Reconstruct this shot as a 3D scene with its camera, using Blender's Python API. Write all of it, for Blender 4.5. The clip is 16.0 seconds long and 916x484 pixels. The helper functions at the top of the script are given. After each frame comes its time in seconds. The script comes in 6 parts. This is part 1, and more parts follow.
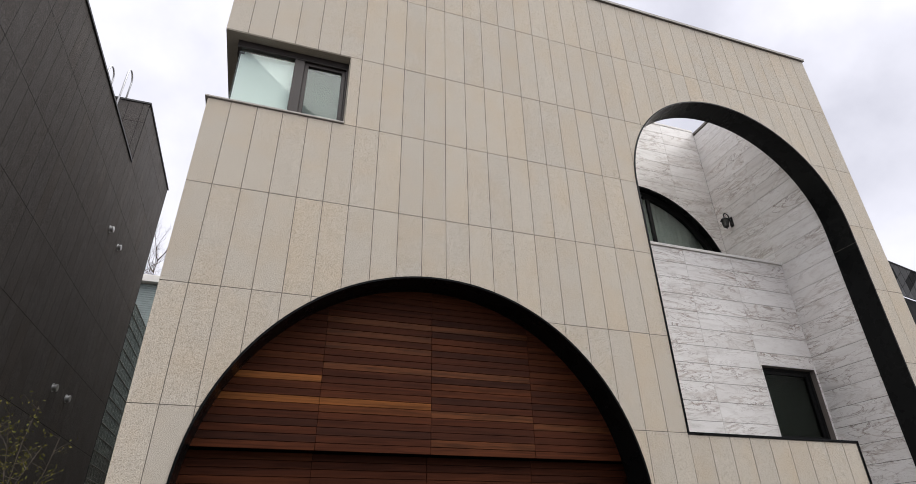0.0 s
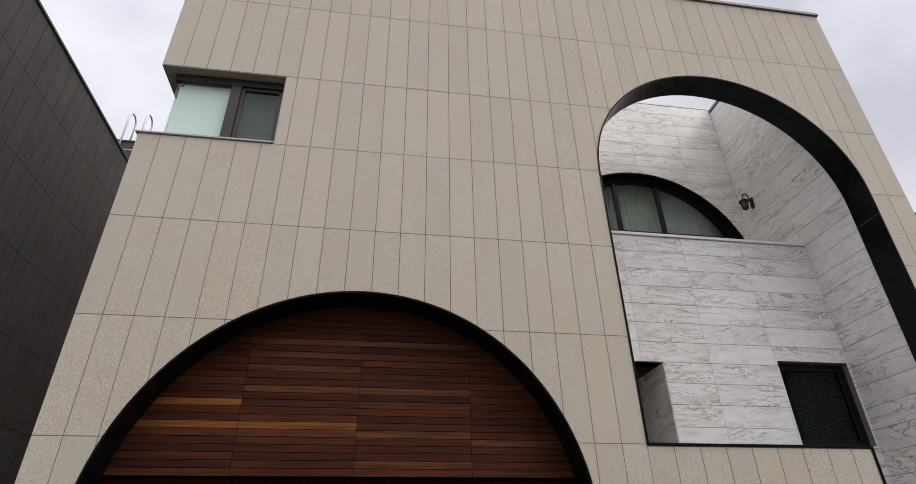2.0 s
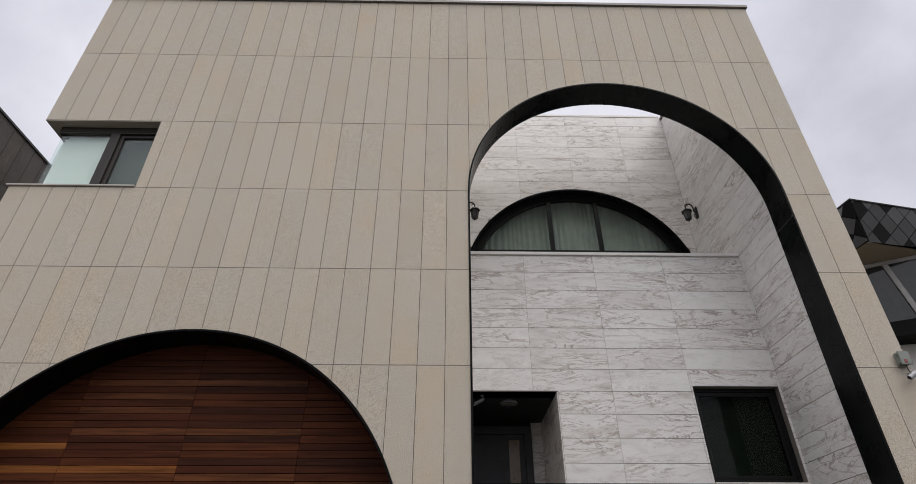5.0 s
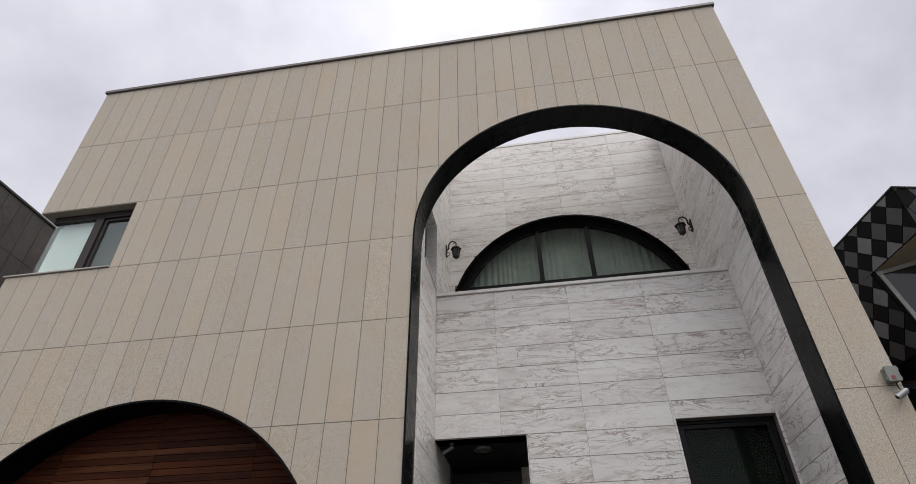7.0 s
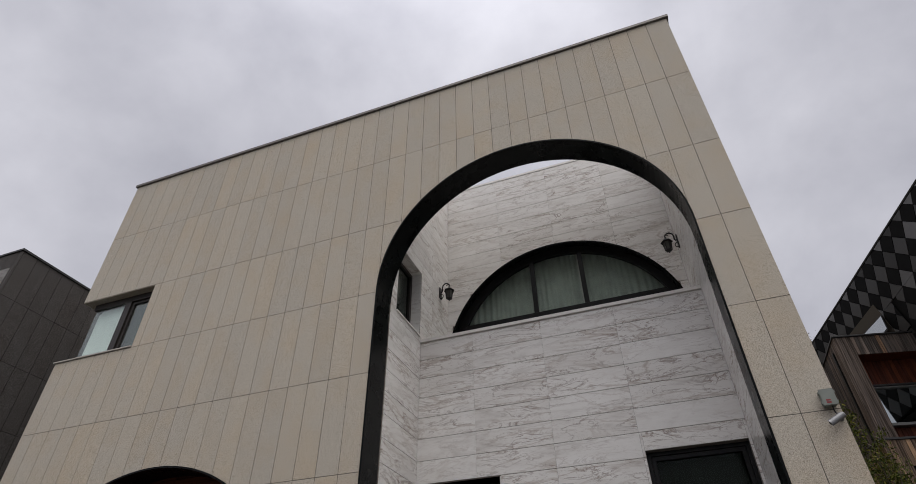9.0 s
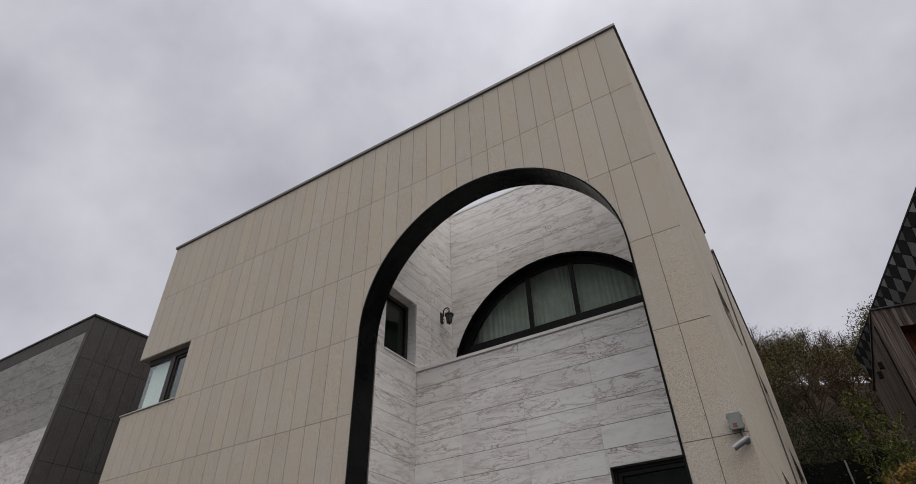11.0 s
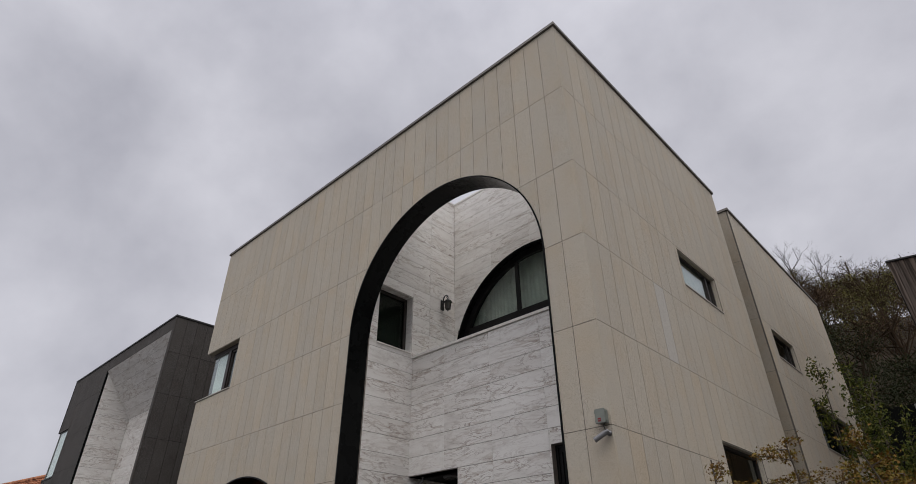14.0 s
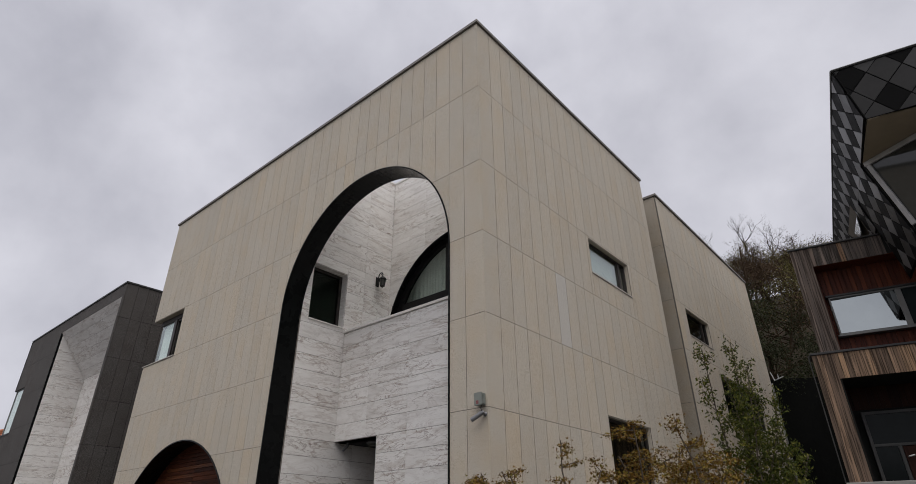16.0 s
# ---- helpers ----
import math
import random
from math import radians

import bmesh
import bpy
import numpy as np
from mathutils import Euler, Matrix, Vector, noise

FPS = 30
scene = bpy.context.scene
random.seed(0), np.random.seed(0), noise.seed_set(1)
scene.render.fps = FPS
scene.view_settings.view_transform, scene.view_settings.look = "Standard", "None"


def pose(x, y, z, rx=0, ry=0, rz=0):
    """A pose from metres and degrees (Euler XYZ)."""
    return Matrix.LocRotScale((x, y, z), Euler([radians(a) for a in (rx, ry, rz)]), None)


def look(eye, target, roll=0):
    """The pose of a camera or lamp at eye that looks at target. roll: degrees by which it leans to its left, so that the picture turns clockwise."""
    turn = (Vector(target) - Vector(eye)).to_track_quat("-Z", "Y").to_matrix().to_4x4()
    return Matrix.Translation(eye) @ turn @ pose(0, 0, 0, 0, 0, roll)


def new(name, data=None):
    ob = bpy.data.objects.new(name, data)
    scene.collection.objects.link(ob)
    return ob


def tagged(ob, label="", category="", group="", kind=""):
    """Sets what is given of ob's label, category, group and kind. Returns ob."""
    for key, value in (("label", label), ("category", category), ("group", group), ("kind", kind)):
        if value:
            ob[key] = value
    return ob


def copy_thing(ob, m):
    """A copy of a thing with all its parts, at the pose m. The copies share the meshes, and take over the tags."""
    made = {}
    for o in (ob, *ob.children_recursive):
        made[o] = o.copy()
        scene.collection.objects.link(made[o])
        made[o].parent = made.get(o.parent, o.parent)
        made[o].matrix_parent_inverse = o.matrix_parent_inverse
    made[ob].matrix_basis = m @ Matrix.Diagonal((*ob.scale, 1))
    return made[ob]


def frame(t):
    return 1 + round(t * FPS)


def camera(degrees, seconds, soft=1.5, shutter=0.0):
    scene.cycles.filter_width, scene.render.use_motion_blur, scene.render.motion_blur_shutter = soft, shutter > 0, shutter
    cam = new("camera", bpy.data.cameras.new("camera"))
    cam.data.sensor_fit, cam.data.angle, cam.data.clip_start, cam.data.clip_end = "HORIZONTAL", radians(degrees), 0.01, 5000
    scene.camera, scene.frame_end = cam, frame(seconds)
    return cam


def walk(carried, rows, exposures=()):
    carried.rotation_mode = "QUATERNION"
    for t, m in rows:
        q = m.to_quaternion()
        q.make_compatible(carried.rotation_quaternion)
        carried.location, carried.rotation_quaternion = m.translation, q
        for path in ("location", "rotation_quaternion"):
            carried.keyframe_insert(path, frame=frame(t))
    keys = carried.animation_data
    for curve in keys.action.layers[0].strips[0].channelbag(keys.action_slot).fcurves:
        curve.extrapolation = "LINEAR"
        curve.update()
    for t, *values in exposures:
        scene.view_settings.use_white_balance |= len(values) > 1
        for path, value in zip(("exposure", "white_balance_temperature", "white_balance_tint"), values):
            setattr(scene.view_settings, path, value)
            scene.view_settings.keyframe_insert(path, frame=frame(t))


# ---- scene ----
cam = camera(78.2, 16.0, 0.8)
PATH = [
    (0, (-0.162, -0.082, 1.723), (0.405, 1.572, 2.696), -1.0),
    (0.5, (0.321, -0.169, 1.724), (0.813, 1.498, 2.713), -0.7),
    (1, (0.743, -0.229, 1.767), (1.157, 1.457, 2.761), -0.9),
    (1.5, (1.241, -0.189, 1.816), (1.578, 1.508, 2.818), -1.0),
    (2, (1.684, -0.228, 1.829), (1.958, 1.479, 2.835), -1.0),
    (2.5, (2.066, -0.212, 1.848), (2.303, 1.499, 2.858), -1.3),
    (3, (2.479, -0.145, 1.925), (2.687, 1.568, 2.937), -1.2),
    (3.5, (2.877, -0.102, 1.972), (3.068, 1.605, 2.997), -1.3),
    (4, (3.305, -0.124, 2.002), (3.489, 1.572, 3.047), -1.2),
    (4.5, (3.826, -0.16, 1.944), (3.937, 1.524, 3.018), -0.7),
    (5, (4.335, -0.195, 1.922), (4.368, 1.476, 3.02), -0.1),
    (7.5, (6.456, -0.05, 2.158), (6.147, 1.513, 3.367), -0.8),
    (8, (6.936, -0.134, 2.199), (6.552, 1.401, 3.423), -0.6),
    (8.5, (7.432, -0.085, 2.245), (6.957, 1.417, 3.477), -0.7),
    (9, (7.853, -0.123, 2.232), (7.318, 1.35, 3.474), -0.9),
    (9.5, (8.286, -0.205, 2.275), (7.695, 1.244, 3.519), -1.0),
    (11.8, (10.502, -0.055, 2.546), (9.547, 1.249, 3.724), -1.4),
    (12, (10.664, 0.028, 2.528), (9.675, 1.306, 3.707), -1.0),
    (12.5, (11.062, 0.058, 2.547), (10.003, 1.305, 3.697), -1.2),
    (13, (11.487, 0.026, 2.569), (10.371, 1.251, 3.689), -0.9),
    (13.5, (11.913, 0.015, 2.604), (10.765, 1.236, 3.696), -0.5),
    (14, (12.281, 0.127, 2.652), (11.121, 1.367, 3.71), -0.5),
    (14.5, (12.687, 0.153, 2.69), (11.516, 1.411, 3.713), -0.6),
    (15, (13.019, 0.193, 2.685), (11.856, 1.483, 3.677), -0.5),
    (15.5, (13.298, 0.241, 2.761), (12.143, 1.565, 3.717), -0.6),
    (16, (13.5, 0.198, 2.753), (12.35, 1.544, 3.684), -0.4),
]
EXPOSURES = [(0.0, 0.93), (1.5, 0.85), (2.0, 0.69), (3.5, 0.60), (5.0, 0.58), (8.0, 0.50), (8.5, 0.32), (9.0, 0.12), (9.5, 0.01), (12.5, 0.07), (13.5, 0.07), (15.5, 0.09), (16.0, 0.21)]
walk(cam, [(t, look(eye, target, roll)) for t, eye, target, roll in PATH], EXPOSURES)

# ---- light ----

world = bpy.data.worlds.new("overcast_sky")
scene.world = world
world.use_nodes = True
wn, wl = world.node_tree.nodes, world.node_tree.links
wn.clear()
w_out = wn.new("ShaderNodeOutputWorld")
w_bg = wn.new("ShaderNodeBackground")
w_sky = wn.new("ShaderNodeTexSky")
w_sky.sky_type = "NISHITA"
w_sky.sun_disc = False
w_sky.sun_elevation = radians(58)
w_sky.sun_rotation = radians(200)
w_scale = wn.new("ShaderNodeVectorMath")
w_scale.operation = "SCALE"
w_scale.inputs["Scale"].default_value = 0.055
wl.new(w_sky.outputs["Color"], w_scale.inputs[0])
w_co = wn.new("ShaderNodeTexCoord")
w_map = wn.new("ShaderNodeMapping")
w_map.inputs["Scale"].default_value = (1.0, 1.0, 1.1)
wl.new(w_co.outputs["Generated"], w_map.inputs["Vector"])
w_noise = wn.new("ShaderNodeTexNoise")
w_noise.inputs["Scale"].default_value = 3.0
w_noise.inputs["Detail"].default_value = 7
w_noise.inputs["Roughness"].default_value = 0.52
w_noise.inputs["Distortion"].default_value = 0.1
wl.new(w_map.outputs["Vector"], w_noise.inputs["Vector"])
w_ramp = wn.new("ShaderNodeValToRGB")
w_ramp.color_ramp.elements[0].position = 0.30
w_ramp.color_ramp.elements[0].color = (0.50, 0.50, 0.565, 1)
w_ramp.color_ramp.elements[1].position = 0.68
w_ramp.color_ramp.elements[1].color = (0.80, 0.795, 0.865, 1)
wl.new(w_noise.outputs["Fac"], w_ramp.inputs["Fac"])
w_mix = wn.new("ShaderNodeMix")
w_mix.data_type = "RGBA"
w_mix.inputs["Factor"].default_value = 0.9
wl.new(w_scale.outputs["Vector"], w_mix.inputs["A"])
wl.new(w_ramp.outputs["Color"], w_mix.inputs["B"])
w_sep = wn.new("ShaderNodeSeparateXYZ")
wl.new(w_co.outputs["Generated"], w_sep.inputs["Vector"])
w_abs = wn.new("ShaderNodeMath")
w_abs.operation = "MAXIMUM"
w_abs.inputs[1].default_value = 0.0
wl.new(w_sep.outputs["Z"], w_abs.inputs[0])
w_pow = wn.new("ShaderNodeMath")
w_pow.operation = "POWER"
w_pow.inputs[1].default_value = 12.0
wl.new(w_abs.outputs[0], w_pow.inputs[0])
w_rise = wn.new("ShaderNodeMapRange")
w_rise.inputs["From Min"].default_value = 0.0
w_rise.inputs["From Max"].default_value = 1.0
w_rise.inputs["To Min"].default_value = 0.82
w_rise.inputs["To Max"].default_value = 2.5
wl.new(w_pow.outputs[0], w_rise.inputs["Value"])
w_lift = wn.new("ShaderNodeVectorMath")
w_lift.operation = "SCALE"
wl.new(w_mix.outputs["Result"], w_lift.inputs[0])
wl.new(w_rise.outputs["Result"], w_lift.inputs["Scale"])
wl.new(w_lift.outputs["Vector"], w_bg.inputs["Color"])
w_bg.inputs["Strength"].default_value = 1.0
wl.new(w_bg.outputs["Background"], w_out.inputs["Surface"])

sun = new("sun", bpy.data.lights.new("sun", "SUN"))
sun.data.energy = 1.9
sun.data.angle = radians(75)
sun.data.color = (1.0, 0.97, 0.93)
sun.matrix_world = look((16, -4, 40), (4, 6, 4))


# ---- materials ----
class Nodes:
    """A small builder for procedural materials."""

    def __init__(self, name, rough=0.8, metal=0.0, spec=0.5):
        self.mat = bpy.data.materials.new(name)
        self.mat.use_nodes = True
        self.tree = self.mat.node_tree
        self.bsdf = self.tree.nodes["Principled BSDF"]
        self.bsdf.inputs["Roughness"].default_value = rough
        self.bsdf.inputs["Metallic"].default_value = metal
        self.bsdf.inputs["Specular IOR Level"].default_value = spec

    def add(self, kind, **values):
        node = self.tree.nodes.new(kind)
        for key, value in values.items():
            node.inputs[key.replace("_", " ")].default_value = value
        return node

    def link(self, a, b):
        self.tree.links.new(a, b)

    def coords(self, scale=(1, 1, 1), rot=(0, 0, 0), shuffle=0.0):
        """Object coordinates; shuffle shifts them by the object's random number."""
        co = self.add("ShaderNodeTexCoord").outputs["Object"]
        if shuffle:
            info = self.add("ShaderNodeObjectInfo")
            mul = self.add("ShaderNodeVectorMath")
            mul.operation = "MULTIPLY"
            mul.inputs[1].default_value = (shuffle, shuffle * 1.7, shuffle * 0.6)
            self.link(info.outputs["Random"], mul.inputs[0])
            plus = self.add("ShaderNodeVectorMath")
            self.link(co, plus.inputs[0])
            self.link(mul.outputs[0], plus.inputs[1])
            co = plus.outputs[0]
        m = self.add("ShaderNodeMapping")
        m.inputs["Scale"].default_value = scale
        m.inputs["Rotation"].default_value = [radians(a) for a in rot]
        self.link(co, m.inputs["Vector"])
        return m.outputs["Vector"]

    def noise(self, co, scale, detail=3, rough=0.5, dist=0.0):
        n = self.add("ShaderNodeTexNoise", Scale=scale, Detail=detail, Roughness=rough, Distortion=dist)
        self.link(co, n.inputs["Vector"])
        return n.outputs["Fac"]

    def ramp(self, fac, *stops):
        r = self.add("ShaderNodeValToRGB")
        els = r.color_ramp.elements
        while len(els) < len(stops):
            els.new(0.5)
        for el, (at, col) in zip(els, stops):
            el.position = at
            el.color = (*col, 1) if len(col) == 3 else col
        self.link(fac, r.inputs["Fac"])
        return r.outputs["Color"]

    def mix(self, a, b, fac, mode="MIX"):
        m = self.add("ShaderNodeMix")
        m.data_type = "RGBA"
        m.blend_type = mode
        for sock, v in (("A", a), ("B", b), ("Factor", fac)):
            if isinstance(v, bpy.types.NodeSocket):
                self.link(v, m.inputs[sock])
            elif sock == "Factor":
                m.inputs[sock].default_value = v
            else:
                m.inputs[sock].default_value = (*v, 1)
        return m.outputs["Result"]

    def random(self):
        return self.add("ShaderNodeObjectInfo").outputs["Random"]

    def colour(self, c):
        if isinstance(c, bpy.types.NodeSocket):
            self.link(c, self.bsdf.inputs["Base Color"])
        else:
            self.bsdf.inputs["Base Color"].default_value = (*c, 1)
        return self

    def bump(self, h, strength, distance=0.01):
        b = self.add("ShaderNodeBump", Strength=strength, Distance=distance)
        self.link(h, b.inputs["Height"])
        self.link(b.outputs["Normal"], self.bsdf.inputs["Normal"])
        return self

    def roughness(self, sock):
        self.link(sock, self.bsdf.inputs["Roughness"])
        return self


def granite(name, dark, mid, light, warm, size=1.0):
    """Bush-hammered granite with speckles; each slab a little different."""
    n = Nodes(name, 0.85, spec=0.3)
    co = n.coords(shuffle=37.0)
    fine = n.noise(co, 132 / size, 2, 0.62)
    grain = n.noise(co, 85 / size, 2, 0.6)
    speck = n.ramp(fine, (0.36, dark), (0.45, mid), (0.55, mid), (0.64, light))
    base = n.mix(speck, n.ramp(grain, (0.34, dark), (0.46, mid), (0.54, mid), (0.66, light)), 0.42)
    blot = n.ramp(n.noise(co, 1.7, 4, 0.6), (0.42, (1, 1, 1)), (0.72, warm))
    base = n.mix(base, blot, 0.75, "MULTIPLY")
    tone = n.ramp(n.random(), (0.0, (0.935, 0.933, 0.93)), (0.4, (0.965, 0.961, 0.955)), (0.9, (1.0, 0.99, 0.972)), (1.0, (1.0, 0.965, 0.915)))
    base = n.mix(base, tone, 1.0, "MULTIPLY")
    n.colour(base)
    return n.bump(fine, 0.55, 0.005).mat


STONE = granite("beige_granite", (0.215, 0.187, 0.15), (0.508, 0.460, 0.386), (0.68, 0.627, 0.54), (1.0, 0.925, 0.83))
# the beige granite in darker tones, for slot face and window soffit
DARKER_STONE = granite("darker_beige_granite", (0.13, 0.112, 0.09), (0.36, 0.32, 0.262), (0.49, 0.445, 0.375), (1.0, 0.93, 0.83))
PALE_STONE = granite("pale_grey_granite", (0.25, 0.235, 0.215), (0.515, 0.495, 0.46), (0.67, 0.645, 0.60), (0.97, 0.97, 1.0))
DARK_STONE = granite("charcoal_granite", (0.012, 0.011, 0.0105), (0.068, 0.062, 0.058), (0.18, 0.168, 0.16), (0.74, 0.68, 0.65), 1.5)


def marble(name):
    n = Nodes(name, 0.22, spec=0.3)
    co = n.coords(shuffle=23.0)
    lean = n.add("ShaderNodeMapping")
    lean.inputs["Rotation"].default_value = (radians(10), radians(-17), radians(20))
    lean.inputs["Scale"].default_value = (1.0, 1.0, 4.0)
    n.link(co, lean.inputs["Vector"])
    warp = lean.outputs["Vector"]
    v1 = n.noise(warp, 0.75, 10, 0.56, 0.9)
    vein = n.ramp(v1, (0.472, (0, 0, 0)), (0.497, (1, 1, 1)), (0.502, (1, 1, 1)), (0.528, (0, 0, 0)))
    v2 = n.noise(warp, 1.5, 10, 0.58, 1.0)
    thin = n.ramp(v2, (0.482, (0, 0, 0)), (0.497, (1, 1, 1)), (0.502, (1, 1, 1)), (0.516, (0, 0, 0)))
    v3 = n.noise(warp, 3.4, 9, 0.62, 1.2)
    hair = n.ramp(v3, (0.489, (0, 0, 0)), (0.499, (1, 1, 1)), (0.508, (0, 0, 0)))
    rich = n.ramp(n.random(), (0.0, (0.25, 0.25, 0.25)), (0.3, (0.7, 0.7, 0.7)), (0.7, (1, 1, 1)))      # from plain to much-veined tiles
    area = n.ramp(n.noise(warp, 1.1, 3, 0.5), (0.34, (0.08, 0.08, 0.08)), (0.56, (1, 1, 1)))
    area = n.mix(area, rich, 1.0, "MULTIPLY")
    strength = n.mix((0.02, 0.02, 0.02), vein, area)
    strength2 = n.mix((0.03, 0.03, 0.03), thin, area)
    strength3 = n.mix((0.02, 0.02, 0.02), hair, area)
    cloud = n.ramp(n.noise(warp, 1.1, 8, 0.66, 0.9), (0.28, (0.63, 0.60, 0.565)), (0.45, (0.79, 0.767, 0.732)), (0.7, (0.865, 0.846, 0.815)))
    c = n.mix(cloud, (0.47, 0.40, 0.345), n.mix((0, 0, 0), strength, 0.7))
    c = n.mix(c, (0.27, 0.21, 0.175), n.mix((0, 0, 0), strength2, 0.8))
    c = n.mix(c, (0.36, 0.29, 0.25), n.mix((0, 0, 0), strength3, 0.85))
    tone = n.ramp(n.random(), (0.0, (1.0, 1.0, 1.0)), (0.6, (0.97, 0.965, 0.96)), (1.0, (0.91, 0.90, 0.89)))
    n.colour(n.mix(c, tone, 1.0, "MULTIPLY"))
    return n.bump(v2, 0.05, 0.002).mat


MARBLE = marble("veined_white_marble")


def ipe(name, cols, rough=0.42, stretch=(1.2, 30, 30), grain=5.0, spec=0.2, deep=0.60, tight=1.0):
    """Boards that differ by the object's random number, with long grain."""
    n = Nodes(name, rough, spec=spec)
    co = n.coords(scale=stretch, shuffle=19.0)
    g = n.noise(co, grain * 0.25, 5, 0.6, 0.6)
    tone = n.ramp(n.random(), *cols)
    grainy = n.ramp(g, (0.5 - 0.2 * tight, (deep, deep * 0.97, deep * 0.93)), (0.5 + 0.05 * tight, (1, 1, 1)), (0.5 + 0.25 * tight, (1.25, 1.2, 1.15)))
    n.colour(n.mix(tone, grainy, 1.0, "MULTIPLY"))
    return n.bump(g, 0.15, 0.002).mat


PLANK = ipe("oiled_hardwood", [(0.0, (0.04, 0.014, 0.008)), (0.12, (0.056, 0.017, 0.008)), (0.7, (0.074, 0.0215, 0.0092)), (0.92, (0.088, 0.027, 0.0105)), (1.0, (0.105, 0.035, 0.0125))], 0.6, spec=0.09, deep=0.62, tight=0.7)
PLANK_MID = ipe("amber_hardwood", [(0.0, (0.092, 0.030, 0.011)), (1.0, (0.128, 0.044, 0.0155))], 0.5, spec=0.12, deep=0.5, tight=0.6)
PLANK_LIGHT = ipe("golden_hardwood", [(0.0, (0.19, 0.067, 0.018)), (1.0, (0.24, 0.088, 0.025))], 0.5, spec=0.1, deep=0.55, tight=0.6)
GREY_WOOD = ipe("grey_weathered_cedar", [(0.0, (0.07, 0.06, 0.055)), (0.45, (0.11, 0.091, 0.081)), (0.8, (0.15, 0.114, 0.094)), (0.93, (0.23, 0.195, 0.175)), (1.0, (0.24, 0.14, 0.08))], 0.85, (26, 26, 0.8), deep=0.35, tight=0.5)
WEATHERED = ipe("brown_weathered_cedar", [(0.0, (0.135, 0.098, 0.075)), (0.35, (0.25, 0.168, 0.115)), (0.7, (0.33, 0.226, 0.156)), (1.0, (0.40, 0.26, 0.16))], 0.85, (26, 26, 0.8), deep=0.35, tight=0.5)
RED_WOOD = ipe("red_stained_cedar", [(0.0, (0.075, 0.019, 0.010)), (0.6, (0.098, 0.024, 0.011)), (1.0, (0.135, 0.038, 0.017))], 0.55, (30, 30, 1.2), tight=0.6)
# red cedar again, darkened in its colour for the shade inside the porch
SHADED_RED = ipe("shaded_red_cedar", [(0.0, (0.018, 0.006, 0.004)), (1.0, (0.035, 0.011, 0.006))], 0.7, (30, 30, 1.2))


def plain(name, col, rough=0.5, metal=0.0, vary=0.12, scale=6.0, bump=0.0, spec=0.5):
    n = Nodes(name, rough, metal, spec)
    co = n.coords(shuffle=5.0)
    f = n.noise(co, scale, 5, 0.6)
    lo = [c * (1 - vary) for c in col]
    hi = [c * (1 + vary) for c in col]
    n.colour(n.ramp(f, (0.3, lo), (0.7, hi)))
    r = n.ramp(f, (0.3, [rough * 0.85] * 3), (0.7, [min(1, rough * 1.15)] * 3))
    n.roughness(r)
    if bump:
        n.bump(n.noise(co, scale * 8, 3, 0.6), bump, 0.004)
    return n.mat


BLACK_STEEL = plain("black_painted_steel", (0.0045, 0.005, 0.005), 0.28, 0.0, 0.25, 3.0, spec=0.10)
COPING = plain("grey_metal_coping", (0.16, 0.145, 0.13), 0.5, 0.3)
STONE_CAP = plain("stone_sill", (0.40, 0.37, 0.33), 0.7, bump=0.2)
MARBLE_CAP = plain("marble_sill", (0.74, 0.71, 0.665), 0.5, vary=0.08, bump=0.1)
DARK_COPING = plain("black_metal_coping", (0.03, 0.03, 0.03), 0.5, 0.2)
SEALANT = plain("grey_joint_sealant", (0.118, 0.104, 0.087), 0.9)
DARK_SEALANT = plain("dark_joint_sealant", (0.006, 0.006, 0.006), 0.95, spec=0.05)
MARBLE_JOINT = plain("marble_joint", (0.17, 0.145, 0.125), 0.9)
BLACK_FRAME = plain("black_aluminium", (0.008, 0.008, 0.008), 0.4, spec=0.2)
FRAME = plain("dark_bronze_aluminium", (0.028, 0.022, 0.019), 0.45, 0.3)
GREY_FRAME = plain("grey_aluminium", (0.17, 0.17, 0.165), 0.5, 0.3)
DIM_FRAME = plain("dark_grey_aluminium", (0.075, 0.075, 0.073), 0.6, spec=0.15)
CONCRETE = plain("concrete", (0.30, 0.29, 0.27), 0.9, bump=0.3)
WHITE_WALL = plain("white_render", (0.66, 0.64, 0.60), 0.9, vary=0.05, bump=0.2)
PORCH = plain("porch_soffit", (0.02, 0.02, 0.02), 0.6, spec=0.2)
GALV = plain("galvanised_steel", (0.45, 0.45, 0.45), 0.35, 0.8)
# near-black: the dark of unlit interiors is put into the colour
INSIDE = plain("shade_black", (0.018, 0.019, 0.018), 0.95, spec=0.1)
# paler than the cloth: sky haze on the lunette glass is added here
CURTAIN = plain("sheer_curtain", (0.42, 0.44, 0.41), 0.9)
BLIND = plain("pale_roller_blind", (0.84, 0.88, 0.855), 0.8, vary=0.03)
DIM_CURTAIN = plain("dark_green_curtain", (0.10, 0.115, 0.10), 0.9)
ASPHALT = plain("asphalt", (0.06, 0.059, 0.057), 0.95, vary=0.25, scale=3.0, bump=0.5)


